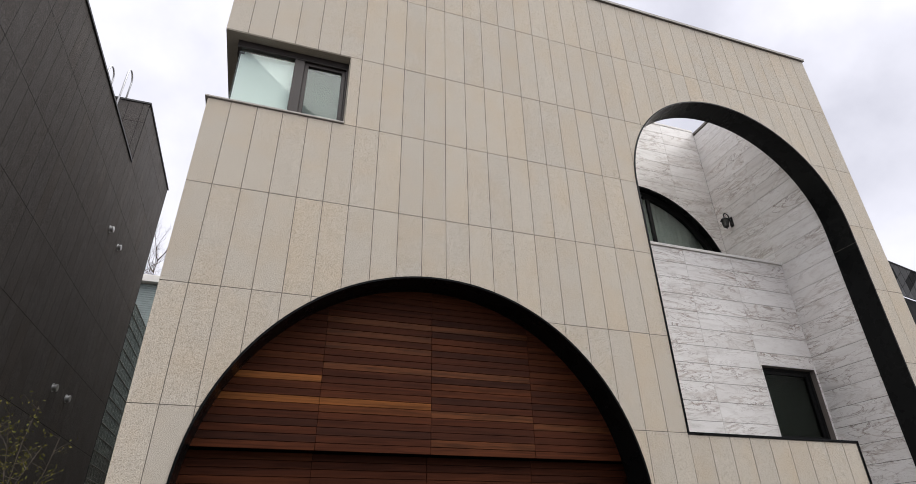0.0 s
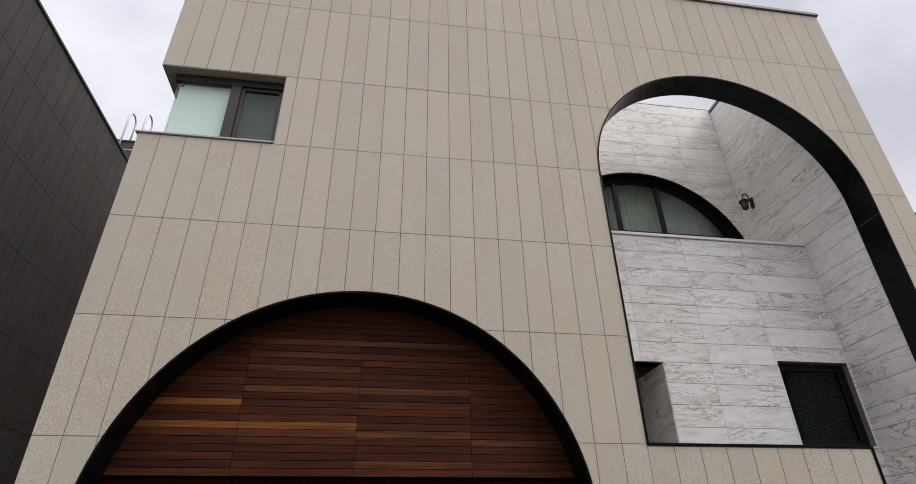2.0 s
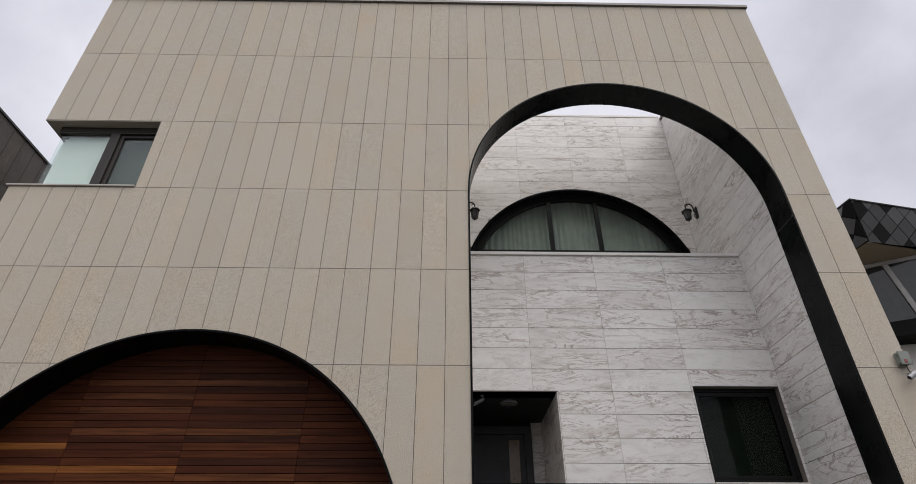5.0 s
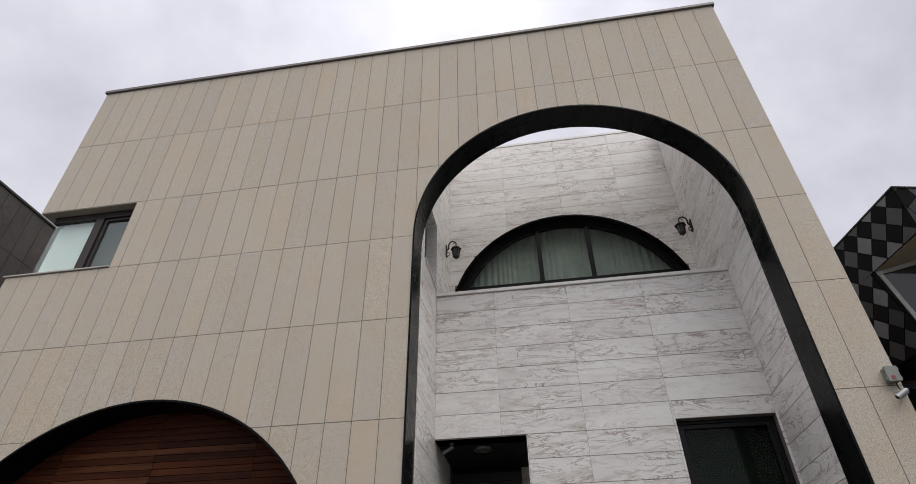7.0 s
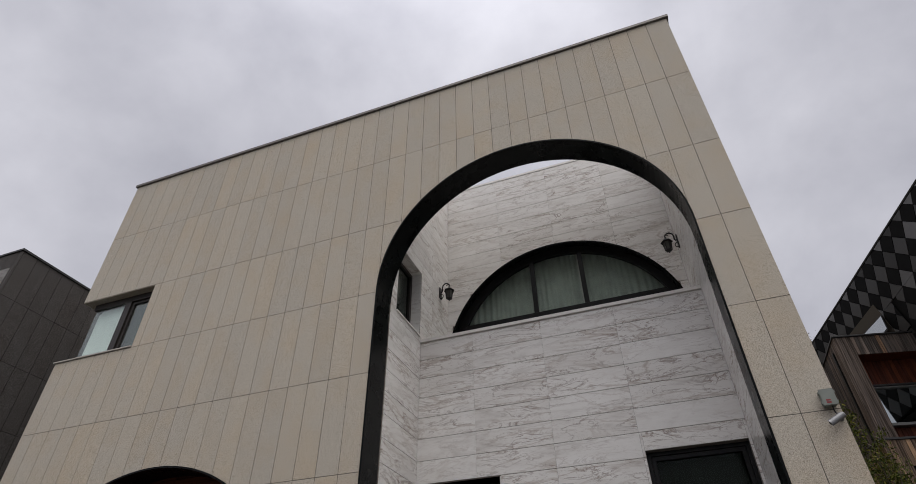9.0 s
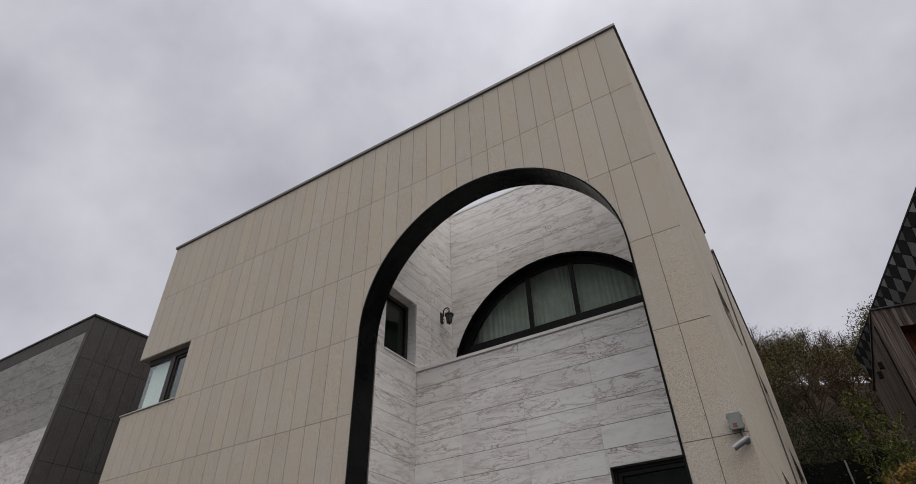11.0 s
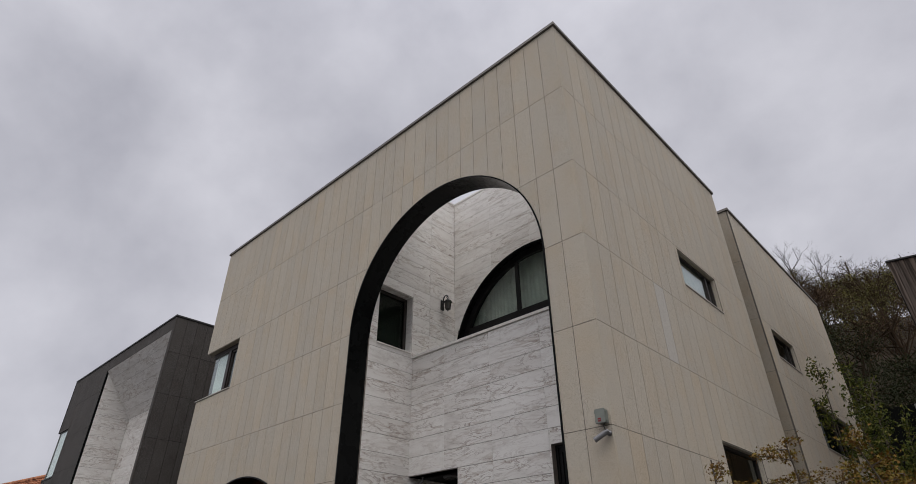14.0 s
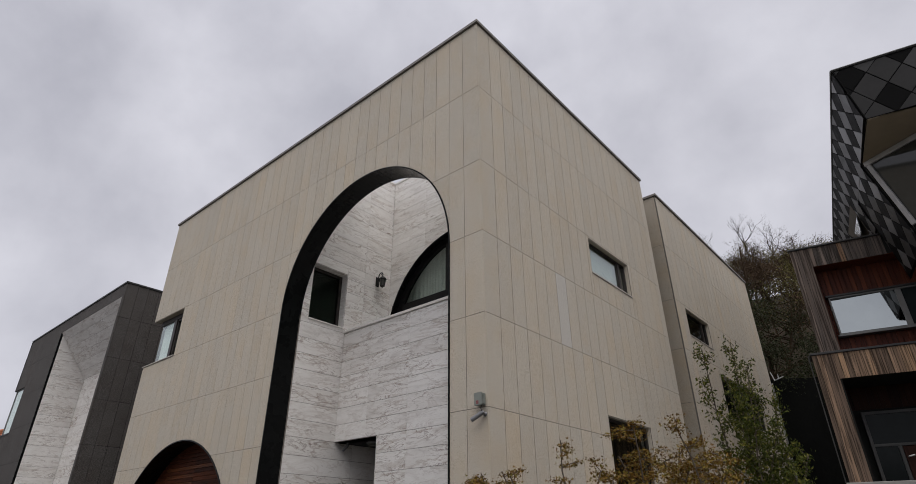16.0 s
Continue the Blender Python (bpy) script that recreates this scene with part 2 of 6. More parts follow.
def glass(name, tint=(0.90, 0.94, 0.92), rough=0.02, low=0.025, high=0.9):
    n = Nodes(name, rough)
    n.tree.nodes.remove(n.bsdf)
    mixn = n.add("ShaderNodeMixShader")
    clear = n.add("ShaderNodeBsdfTransparent", Color=(*tint, 1))
    gloss = n.add("ShaderNodeBsdfGlossy", Roughness=rough, Color=(0.9, 0.95, 0.93, 1))
    lw = n.add("ShaderNodeLayerWeight", Blend=0.5)
    power = n.add("ShaderNodeMath")
    power.operation = "POWER"
    power.inputs[1].default_value = 3.0
    n.link(lw.outputs["Facing"], power.inputs[0])
    grow_ = n.add("ShaderNodeMapRange")
    grow_.inputs["To Min"].default_value = low
    grow_.inputs["To Max"].default_value = high
    n.link(power.outputs[0], grow_.inputs["Value"])
    n.link(grow_.outputs[0], mixn.inputs[0])
    n.link(clear.outputs[0], mixn.inputs[1])
    n.link(gloss.outputs[0], mixn.inputs[2])
    n.link(mixn.outputs[0], n.tree.nodes["Material Output"].inputs["Surface"])
    return n.mat


GLASS = glass("window_glass")
DIM_GLASS = glass("coated_dark_glass", (0.45, 0.49, 0.46), 0.02, 0.008, 0.5)


# ---- mesh helpers ----
def box_into(bm, x0, x1, y0, y1, z0, z1):
    v = [bm.verts.new((x, y, z)) for x in (x0, x1) for y in (y0, y1) for z in (z0, z1)]
    for f in ((0, 1, 3, 2), (4, 6, 7, 5), (0, 4, 5, 1), (2, 3, 7, 6), (0, 2, 6, 4), (1, 5, 7, 3)):
        bm.faces.new([v[i] for i in f])
    return bm


def boxes(*spans):
    bm = bmesh.new()
    for s in spans:
        box_into(bm, *s)
    return bm


def bevelled(bm, w=0.004, seg=1):
    bmesh.ops.bevel(bm, geom=bm.edges[:], offset=w, segments=seg, affect="EDGES", clamp_overlap=True)
    return bm


def mesh_of(name, bm, material, smooth=False):
    bmesh.ops.recalc_face_normals(bm, faces=bm.faces[:])
    me = bpy.data.meshes.new(name)
    bm.to_mesh(me)
    bm.free()
    for m in material if isinstance(material, (list, tuple)) else (material,):
        me.materials.append(m)
    if smooth:
        for p in me.polygons:
            p.use_smooth = True
    return me


def part(name, bm, material, parent, label="", smooth=False):
    """Links a bmesh as one mesh object under a thing or a part."""
    ob = new(name, mesh_of(name, bm, material, smooth))
    ob.parent = parent
    return tagged(ob, label)


def piece(name, me, parent, place):
    ob = new(name, me)
    ob.parent = parent
    ob.matrix_basis = place
    return ob


def thing(name, label, category, group="", kind="", at=(0, 0, 0)):
    ob = new(name)
    ob.location = at
    return tagged(ob, label, category, group, kind)


def prism(points, axis, a, b):
    """A polygon given in the plane across an axis, drawn out from a to b along it."""
    bm = bmesh.new()

    def place(p, d):
        return {"x": (d, p[0], p[1]), "y": (p[0], d, p[1]), "z": (p[0], p[1], d)}[axis]
    lo = [bm.verts.new(place(p, a)) for p in points]
    hi = [bm.verts.new(place(p, b)) for p in points]
    k = len(points)
    caps = [bm.faces.new(lo), bm.faces.new(hi[::-1])]
    for i in range(k):
        bm.faces.new((lo[i], hi[i], hi[(i + 1) % k], lo[(i + 1) % k]))
    for f in caps:
        f.normal_update()
    bmesh.ops.triangulate(bm, faces=caps)
    return bm


def tube(points, radius, sides=8, closed=False):
    bm = bmesh.new()
    pts = [Vector(p) for p in points]
    rings = []
    for i, p in enumerate(pts):
        d = (pts[min(i + 1, len(pts) - 1)] - pts[max(i - 1, 0)]).normalized()
        q = d.to_track_quat("Z", "Y")
        r = radius[i] if isinstance(radius, (list, tuple)) else radius
        rings.append([bm.verts.new(p + q @ Vector((r * math.cos(a), r * math.sin(a), 0))) for a in [2 * math.pi * k / sides for k in range(sides)]])
    for a, b in zip(rings, rings[1:]):
        for k in range(sides):
            bm.faces.new((a[k], a[(k + 1) % sides], b[(k + 1) % sides], b[k]))
    bm.faces.new(rings[0][::-1])
    bm.faces.new(rings[-1])
    return bm


def arc(cx, cz, r, a0, a1, n):
    return [(cx + r * math.cos(radians(a0 + (a1 - a0) * i / n)), cz + r * math.sin(radians(a0 + (a1 - a0) * i / n))) for i in range(n + 1)]


# ---- ground ----
def ground_z(x):
    return 0.2 + 0.075 * min(max(x, -8), 22)


bm = bmesh.new()
xs = [-400, -120, -40, -8, 0, 8, 14, 22, 40, 120, 400]
ys = [-400, -120, -40, -12, 0, 6, 14, 24, 60, 150, 400]
grid = [[bm.verts.new((x, y, ground_z(x))) for y in ys] for x in xs]
for i in range(len(xs) - 1):
    for j in range(len(ys) - 1):
        bm.faces.new((grid[i][j], grid[i + 1][j], grid[i + 1][j + 1], grid[i][j + 1]))
ground = new("ground", mesh_of("ground", bm, ASPHALT))
tagged(ground, "grey sloping asphalt street and yard before the houses", "ground", kind="structure")
# unseen wall added across the street to cut light from the low sky
sky_block = new("boundary_wall", mesh_of("boundary_wall", boxes((-45, 60, -10.3, -10.0, -3, 6.0)), CONCRETE))
tagged(sky_block, "plain grey wall added out of view to block low sky light", "wall", kind="structure")

# ---- the house: plan ----
FY = 5.57           # front face
BY = 5.955          # back of the front wall
XW, XE = -1.325, 9.355
TOP = 10.53
ROWS_Z = [10.53, 9.13, 7.70, 6.51, 5.32, 4.13, 2.94, 1.75, 0.56, -0.4]
PW, PW_EAST = 0.298, 0.2955      # slab widths west and east of COL0
G_X, G_Z, G_R = 1.552, 2.11, 2.42      # garage arch
A_X, A_Z, A_R = 6.668, 6.512, 2.09      # court arch
COL0 = 4.306
JOINT = 0.0075
DEEP = 0.0016      # how far the sealant lies behind the slabs
SKIN = 0.03

house = thing("house", "beige granite house with arched plank garage and open marble court", "house")


def arch_low(x):
    """Height of the openings' upper edge at x; far below where there is wall."""
    low = -50.0
    for cx, cz, r in ((G_X, G_Z, G_R), (A_X, A_Z, A_R)):
        if abs(x - cx) < r:
            low = cz + math.sqrt(r * r - (x - cx) ** 2)
    return low


WIN_X, WIN_Z0, WIN_Z1 = 0.28, 6.54, 7.70
outline = [(XW + SKIN, -0.4), (G_X - G_R, -0.4)]
outline += [(x, z) for x, z in arc(G_X, G_Z, G_R, 180, 0, 48)]
outline += [(G_X + G_R, -0.4), (A_X - A_R, -0.4)]
outline += [(x, z) for x, z in arc(A_X, A_Z, A_R, 180, 0, 48)]
outline += [(A_X + A_R, -0.4), (XE - SKIN - 0.001, -0.4), (XE - SKIN - 0.001, TOP), (XW + SKIN, TOP), (XW + SKIN, WIN_Z1), (WIN_X, WIN_Z1), (WIN_X, 6.51), (XW + SKIN, 6.51)]
front_wall = part("front_wall", box_into(prism(outline, "y", FY + DEEP, BY), XE - SKIN - 0.001, XE - DEEP, FY + SKIN + 0.002, BY, -0.4, TOP), SEALANT, house, "beige granite front wall with two arched openings")


def clip_panel(x0, x1, z0, z1, low):
    """Outline of a slab cut along the curve low(x), or None where nothing is left."""
    n = 10
    xs = [x0 + (x1 - x0) * i / n for i in range(n + 1)]
    for cx, r in ((G_X, G_R), (A_X, A_R)):
        for e in (cx - r, cx + r):
            if x0 + 0.01 < e < x1 - 0.01:
                xs += [e - 1e-4, e + 1e-4]
    xs = sorted(xs)
    lows = [max(z0, low(x)) for x in xs]
    if min(lows) >= z1 - 0.01:
        return None
    if max(lows) <= z0 + 1e-6:
        return "whole"
    keep = [(x, l) for x, l in zip(xs, lows) if l < z1]
    lower = [(x, l) for x, l in keep]
    return lower + [(lower[-1][0], z1), (lower[0][0], z1)]


slab_store = {}


def slab_mesh(w, h, mat, axis="y", depth=SKIN):
    """A slab of w by h with softened edges, its face at 0 and its corner at the origin."""
    key = (round(w, 3), round(h, 3), mat.name, axis)
    if key not in slab_store:
        c = 0.001
        bm = bmesh.new()

        def at(u, v, d):
            return (u, d, v) if axis == "y" else (-d, u, v)
        back = [bm.verts.new(at(u, v, depth)) for u, v in ((0, 0), (w, 0), (w, h), (0, h))]
        mid = [bm.verts.new(at(u, v, c)) for u, v in ((0, 0), (w, 0), (w, h), (0, h))]
        top = [bm.verts.new(at(u, v, 0)) for u, v in ((c, c), (w - c, c), (w - c, h - c), (c, h - c))]
        bm.faces.new(top)
        for a, b in ((back, mid), (mid, top)):
            for i in range(4):
                bm.faces.new((a[i], a[(i + 1) % 4], b[(i + 1) % 4], b[i]))
        slab_store[key] = mesh_of("slab", bm, mat)
    return slab_store[key]


rnd = random.Random(4)


def tilt_y(x, y, z):
    return pose(x, y + rnd.uniform(-0.0006, 0.0006), z)


def tilt_x(x, y, z):
    return pose(x + rnd.uniform(-0.0006, 0.0006), y, z)


# columns of the front
cols = []
x = COL0
while x > XW + 0.02:
    nx = max(XW, x - PW)
    if nx - XW < 0.06:
        nx = XW
    cols.append((nx, x))
    x = nx
x = COL0
while x < XE - 0.02:
    nx = min(XE, x + PW_EAST)
    if XE - nx < 0.06:
        nx = XE
    cols.append((x, nx))
    x = nx
cols.sort()


def front_piece(x0, x1, z0, z1, low):
    """One slab of the front, cut by the openings and by the corner window."""
    h = JOINT / 2
    x0, x1, z0, z1 = x0 + h, (XE if x1 > XE - 0.001 else x1 - h), z0 + h, z1 - h
    if z1 > 6.6 and z0 < 7.6 and x0 < WIN_X:      # beside the corner window
        if x1 <= WIN_X + 0.01:
            return
        x0 = WIN_X + h
    shape = clip_panel(x0, x1, z0, z1, low)
    if shape is None:
        return
    if shape == "whole":
        piece("panel", slab_mesh(x1 - x0, z1 - z0, STONE), front_wall, tilt_y(x0, FY, z0))
    else:
        if max(p[0] for p in shape) - min(p[0] for p in shape) < 0.02:
            return
        ox, oz = shape[0]
        bm = prism([(p[0] - ox, p[1] - oz) for p in shape], "y", 0.0, SKIN)
        piece("panel", mesh_of("panel", bm, STONE), front_wall, tilt_y(ox, FY, oz))


def front_panels():
    for z1, z0 in zip(ROWS_Z[:-1], ROWS_Z[1:]):
        for x0, x1 in cols:
            front_piece(x0, x1, z0, z1, arch_low)


# low wall before the court
LOW_X, LOW_Z = 7.22, 2.93
low_wall = part("low_wall", boxes((A_X - A_R, LOW_X, FY + DEEP, BY, -0.4, LOW_Z - 0.004)), SEALANT, house)


def low_panels():
    for z1, z0 in ((LOW_Z - 0.01, 1.75), (1.75, 0.56)):
        x = A_X - A_R + 0.002
        while x < LOW_X - 0.03:
            nx = min(LOW_X - 0.012, x + PW)
            piece("panel", slab_mesh(nx - x - JOINT, z1 - z0 - JOINT, STONE), low_wall, tilt_y(x + JOINT / 2, FY, z0 + JOINT / 2))
            x = nx


def band(path, t, y0, y1):
    """A plate of thickness t bent along a path in the xz plane, towards the path's right side."""
    bm = bmesh.new()
    rings = []
    n = len(path)
    for i, p in enumerate(path):
        a, b = Vector(path[max(i - 1, 0)]), Vector(path[min(i + 1, n - 1)])
        q = Vector(p)
        d1 = (q - a).normalized() if i else (b - q).normalized()
        d2 = (b - q).normalized() if i < n - 1 else d1
        n1, n2 = Vector((d1.y, -d1.x)), Vector((d2.y, -d2.x))
        m = (n1 + n2).normalized()
        off = q + m * (t / max(0.5, m.dot(n1)))
        rings.append([bm.verts.new((u.x, y, u.y)) for u, y in ((q, y0), (q, y1), (off, y1), (off, y0))])
    for a, b in zip(rings, rings[1:]):
        for k in range(4):
            bm.faces.new((a[k], a[(k + 1) % 4], b[(k + 1) % 4], b[k]))
    bm.faces.new(rings[0][::-1])
    bm.faces.new(rings[-1])
    return bm


# black steel linings, set 1 mm inside the openings
e = 0.001
path = [(LOW_X, -0.4), (LOW_X, LOW_Z), (A_X - A_R + e, LOW_Z)] + arc(A_X, A_Z, A_R - e, 180, 0, 64) + [(A_X + A_R - e, -0.4)]
part("arch_lining", band(path, 0.022, FY - 0.012, BY + 0.02), BLACK_STEEL, house, "black painted steel arch lining")
part("lining_joint", boxes((A_X + A_R - 0.0245, A_X + A_R - 0.02, FY - 0.013, BY + 0.021, 6.158, 6.164)), SEALANT, house)
path = [(G_X - G_R + e, -0.4)] + arc(G_X, G_Z, G_R - e, 180, 0, 64) + [(G_X + G_R - e, -0.4)]
part("arch_lining", band(path, 0.022, FY - 0.012, BY + 0.0), BLACK_STEEL, house, "black painted steel arch lining")

# ---- garage front ----
DY = 5.957
garage = part("garage_door", boxes((G_X - 2.55, G_X + 2.55, DY + 0.04, DY + 0.10, 2.67, 4.62), (G_X - 2.55, G_X + 2.55, DY + 0.20, DY + 0.28, -0.4, 2.75)), DARK_SEALANT, house, "dark hardwood plank garage door under a plank lintel")
PLANK_H = 0.0757


def garage_planks():
    r = random.Random(11)
    store = {}
    golden = {(6, 0), (6, 1), (9, 0)}
    amber = {(11, 1), (11, 2), (4, 3), (1, 2), (14, 1), (18, 1), (18, 2), (5, 2), (16, 1)}
    cuts = [G_X - 2.5, 0.364, 1.566, 2.785, G_X + 2.5]
    for zone, z_first, count, y in ((0, 2.658, 26, DY), (1, 2.655 - PLANK_H, 30, DY + 0.155)):
        for k in range(count):
            z = z_first + (k if zone == 0 else -k) * PLANK_H
            for s in range(4):
                a, b = cuts[s], cuts[s + 1]
                mat = PLANK
                if zone == 0 and (k, s) in golden:
                    mat = PLANK_LIGHT
                elif zone == 0 and (k, s) in amber:
                    mat = PLANK_MID
                key = (s, mat.name)
                if key not in store:
                    store[key] = mesh_of("plank", bevelled(boxes((0, b - a - 0.003, 0, 0.022, 0, PLANK_H - 0.0045)), 0.002), mat)
                piece("plank", store[key], garage, pose(a, y + r.uniform(0, 0.004), z))


# ---- court in marble ----
CX0, CX1 = 4.612, 8.755
CY1, CY2 = 7.03, 8.20
LEDGE = 6.488
CTOP = 10.606                               # head of the court's own walls
TH = 0.30
L_X, L_Z, L_R = 6.675, 6.595, 2.07


def walls_with_holes(u0, u1, z0, z1, holes):
    """Rectangles (u0, u1, z0, z1) that fill a wall round its rectangular holes."""
    us = sorted({u0, u1, *[h[0] for h in holes], *[h[1] for h in holes]})
    zs = sorted({z0, z1, *[h[2] for h in holes], *[h[3] for h in holes]})
    out = []
    for a, b in zip(us, us[1:]):
        run = None
        for c, d in zip(zs, zs[1:]):
            m = ((a + b) / 2, (c + d) / 2)
            solid = not any(h[0] < m[0] < h[1] and h[2] < m[1] < h[3] for h in holes)
            if solid:
                run = (a, b, run[2], d) if run else (a, b, c, d)
            elif run:
                out.append(run)
                run = None
        if run:
            out.append(run)
    return out


PORCH_X, PORCH_Z = 5.783, 4.335
EW = (7.58, 8.725, 3.22, 4.42)
lower_holes = [(CX0 - 0.1, PORCH_X, -0.4, PORCH_Z), EW]
court_lower = part("court_lower_wall", boxes(*[(a, b, CY1 + 0.01, CY1 + 0.26, c, d) for a, b, c, d in walls_with_holes(CX0, CX1, -0.4, LEDGE - 0.052, lower_holes)]), MARBLE_JOINT, house)
CWIN = (6.14, 6.995, 6.545, 7.73)
court_left = part("court_left_wall", boxes(*[(CX0 - 0.26, CX0 - 0.01, a, b, c, d) for a, b, c, d in walls_with_holes(BY, CY2 + 0.3, -0.4, CTOP, [CWIN])]), MARBLE_JOINT, house)
upper_outline = [(CX0 - 0.01, 6.3), (L_X - L_R, 6.3)] + arc(L_X, L_Z, L_R, 180, 0, 48) + [(L_X + L_R, 6.3), (CX1 + 0.01, 6.3), (CX1 + 0.01, CTOP), (CX0 - 0.01, CTOP)]
court_back = part("court_back_wall", prism(upper_outline, "y", CY2 + 0.01, CY2 + 0.3), MARBLE_JOINT, house)
part("ledge_cap", bevelled(boxes((CX0 + 0.001, CX1 - 0.001, CY1 - 0.03, CY2 + 0.2, LEDGE - 0.05, LEDGE)), 0.003), MARBLE_CAP, house, "pale marble ledge cap")


def lunette_low(x):
    return L_Z + math.sqrt(L_R ** 2 - (x - L_X) ** 2) if abs(x - L_X) < L_R else -50


def spans(lo, hi, joints):
    js = [lo] + [j for j in joints if lo + 0.03 < j < hi - 0.03] + [hi]
    return list(zip(js[:-1], js[1:]))


def rows(lo, hi, anchor=6.145, pitch=TH):
    z = anchor
    while z > lo:
        z -= pitch
    zs = [lo]
    while z < hi:
        if z > lo + 0.02 and z < hi - 0.02:
            zs.append(z)
        z += pitch
    zs.append(hi)
    return list(zip(zs[:-1], zs[1:]))


def marble_tiles():
    g, h = 0.003, 0.0012      # level and upright joints, half their width
    t = 0.012

    def tile(parent, axis, at, u0, u1, z0, z1):
        if u1 - u0 < 0.015 or z1 - z0 < 0.015:
            return
        me = slab_mesh(u1 - u0 - 2 * h, z1 - z0 - 2 * g, MARBLE, axis, t) if axis == "y" else None
        if axis == "y":
            piece("tile", me, parent, pose(u0 + h, at, z0 + g))
        else:
            # axis "+x": faces +x; "-x": faces -x
            me = slab_mesh(u1 - u0 - 2 * h, z1 - z0 - 2 * g, MARBLE, "x", t)
            if axis == "+x":
                piece("tile", me, parent, pose(at, u0 + h, z0 + g))
            else:
                piece("tile", me, parent, pose(at, u1 - h, z0 + g, 0, 0, 180))

    def cut_out(u0, u1, z0, z1, holes):
        hs = [h for h in holes if h[0] < u1 - 0.012 and h[1] > u0 + 0.012 and h[2] < z1 - 0.012 and h[3] > z0 + 0.012]
        if not hs:
            return [(u0, u1, z0, z1)]
        hs = [(max(h[0], u0), min(h[1], u1), max(h[2], z0), min(h[3], z1)) for h in hs]
        return walls_with_holes(u0, u1, z0, z1, hs)

    for z0, z1 in rows(1.6, LEDGE - 0.052):
        for u0, u1 in spans(CX0, CX1, [5.46, 6.505, 7.55]):
            for q in cut_out(u0, u1, z0, z1, lower_holes):
                tile(court_lower, "y", CY1, *q)
    for z0, z1 in rows(1.6, CTOP - 0.004):
        for u0, u1 in spans(BY + 0.022, CY2, [7.46]):
            for q in cut_out(u0, u1, z0, z1, [CWIN]):
                tile(court_left, "+x", CX0, *q)
    for z0, z1 in rows(1.6, TOP - 0.02):
        for u0, u1 in spans(BY + 0.022, CY2, [7.1]):
            tile(east_wall, "-x", CX1, u0, u1, z0, z1)
    for z0, z1 in rows(LEDGE, CTOP - 0.004):
        for u0, u1 in spans(CX0, CX1, [5.68, 6.72, 7.80]):
            shape = clip_lunette(u0 + h, u1 - h, z0 + g, z1 - g)
            if shape is None:
                continue
            if shape == "whole":
                tile(court_back, "y", CY2, u0, u1, z0, z1)
            else:
                for s in shape:
                    ox, oz = s[0]
                    bm = prism([(p[0] - ox, p[1] - oz) for p in s], "y", 0.0, t)
                    piece("tile", mesh_of("tile", bm, MARBLE), court_back, pose(ox, CY2, oz))


def clip_lunette(x0, x1, z0, z1):
    n = 24
    xs = [x0 + (x1 - x0) * i / n for i in range(n + 1)]
    lows = [max(z0, lunette_low(x)) for x in xs]
    if min(lows) >= z1:
        return None
    if max(lows) <= z0 + 1e-6:
        return "whole"
    out, run = [], []
    for x, l in zip(xs, lows):
        if l < z1 - 0.002:
            run.append((x, l))
        elif run:
            out.append(run)
            run = []
    if run:
        out.append(run)
    return [r + [(r[-1][0], z1), (r[0][0], z1)] for r in out if len(r) > 1]


# ---- east side, rear wing ----
SW1 = (8.75, 10.36, 6.97, 7.66)
SW3 = (8.66, 10.23, 3.20, 4.45)
SW2 = (13.45, 15.0, 6.96, 7.62)
SW4 = (15.1, 18.6, 5.30, 6.36)
Y_END, W0, W1 = 11.96, 12.86, 20.35
east_wall = part("east_wall", boxes(*[(CX1 + 0.012, XE - DEEP, a, b, c, d) for a, b, c, d in walls_with_holes(BY, Y_END, -0.4, TOP, [SW1, SW3])]), SEALANT, house, "beige granite side wall")
wing_wall = part("wing_wall", boxes(*[(8.6, XE - DEEP, a, b, c, d) for a, b, c, d in walls_with_holes(W0 + DEEP, W1, -0.4, TOP, [SW2, SW4])]), SEALANT, house, "beige granite wall of the rear wing")
slot_wall = part("slot_wall", boxes((7.6, 8.55, Y_END + 0.1, W0 + 0.3, -0.4, TOP - 0.05)), SEALANT, house)


ODD_SLAB = (7.65, 6.51)      # one replaced slab of paler stone


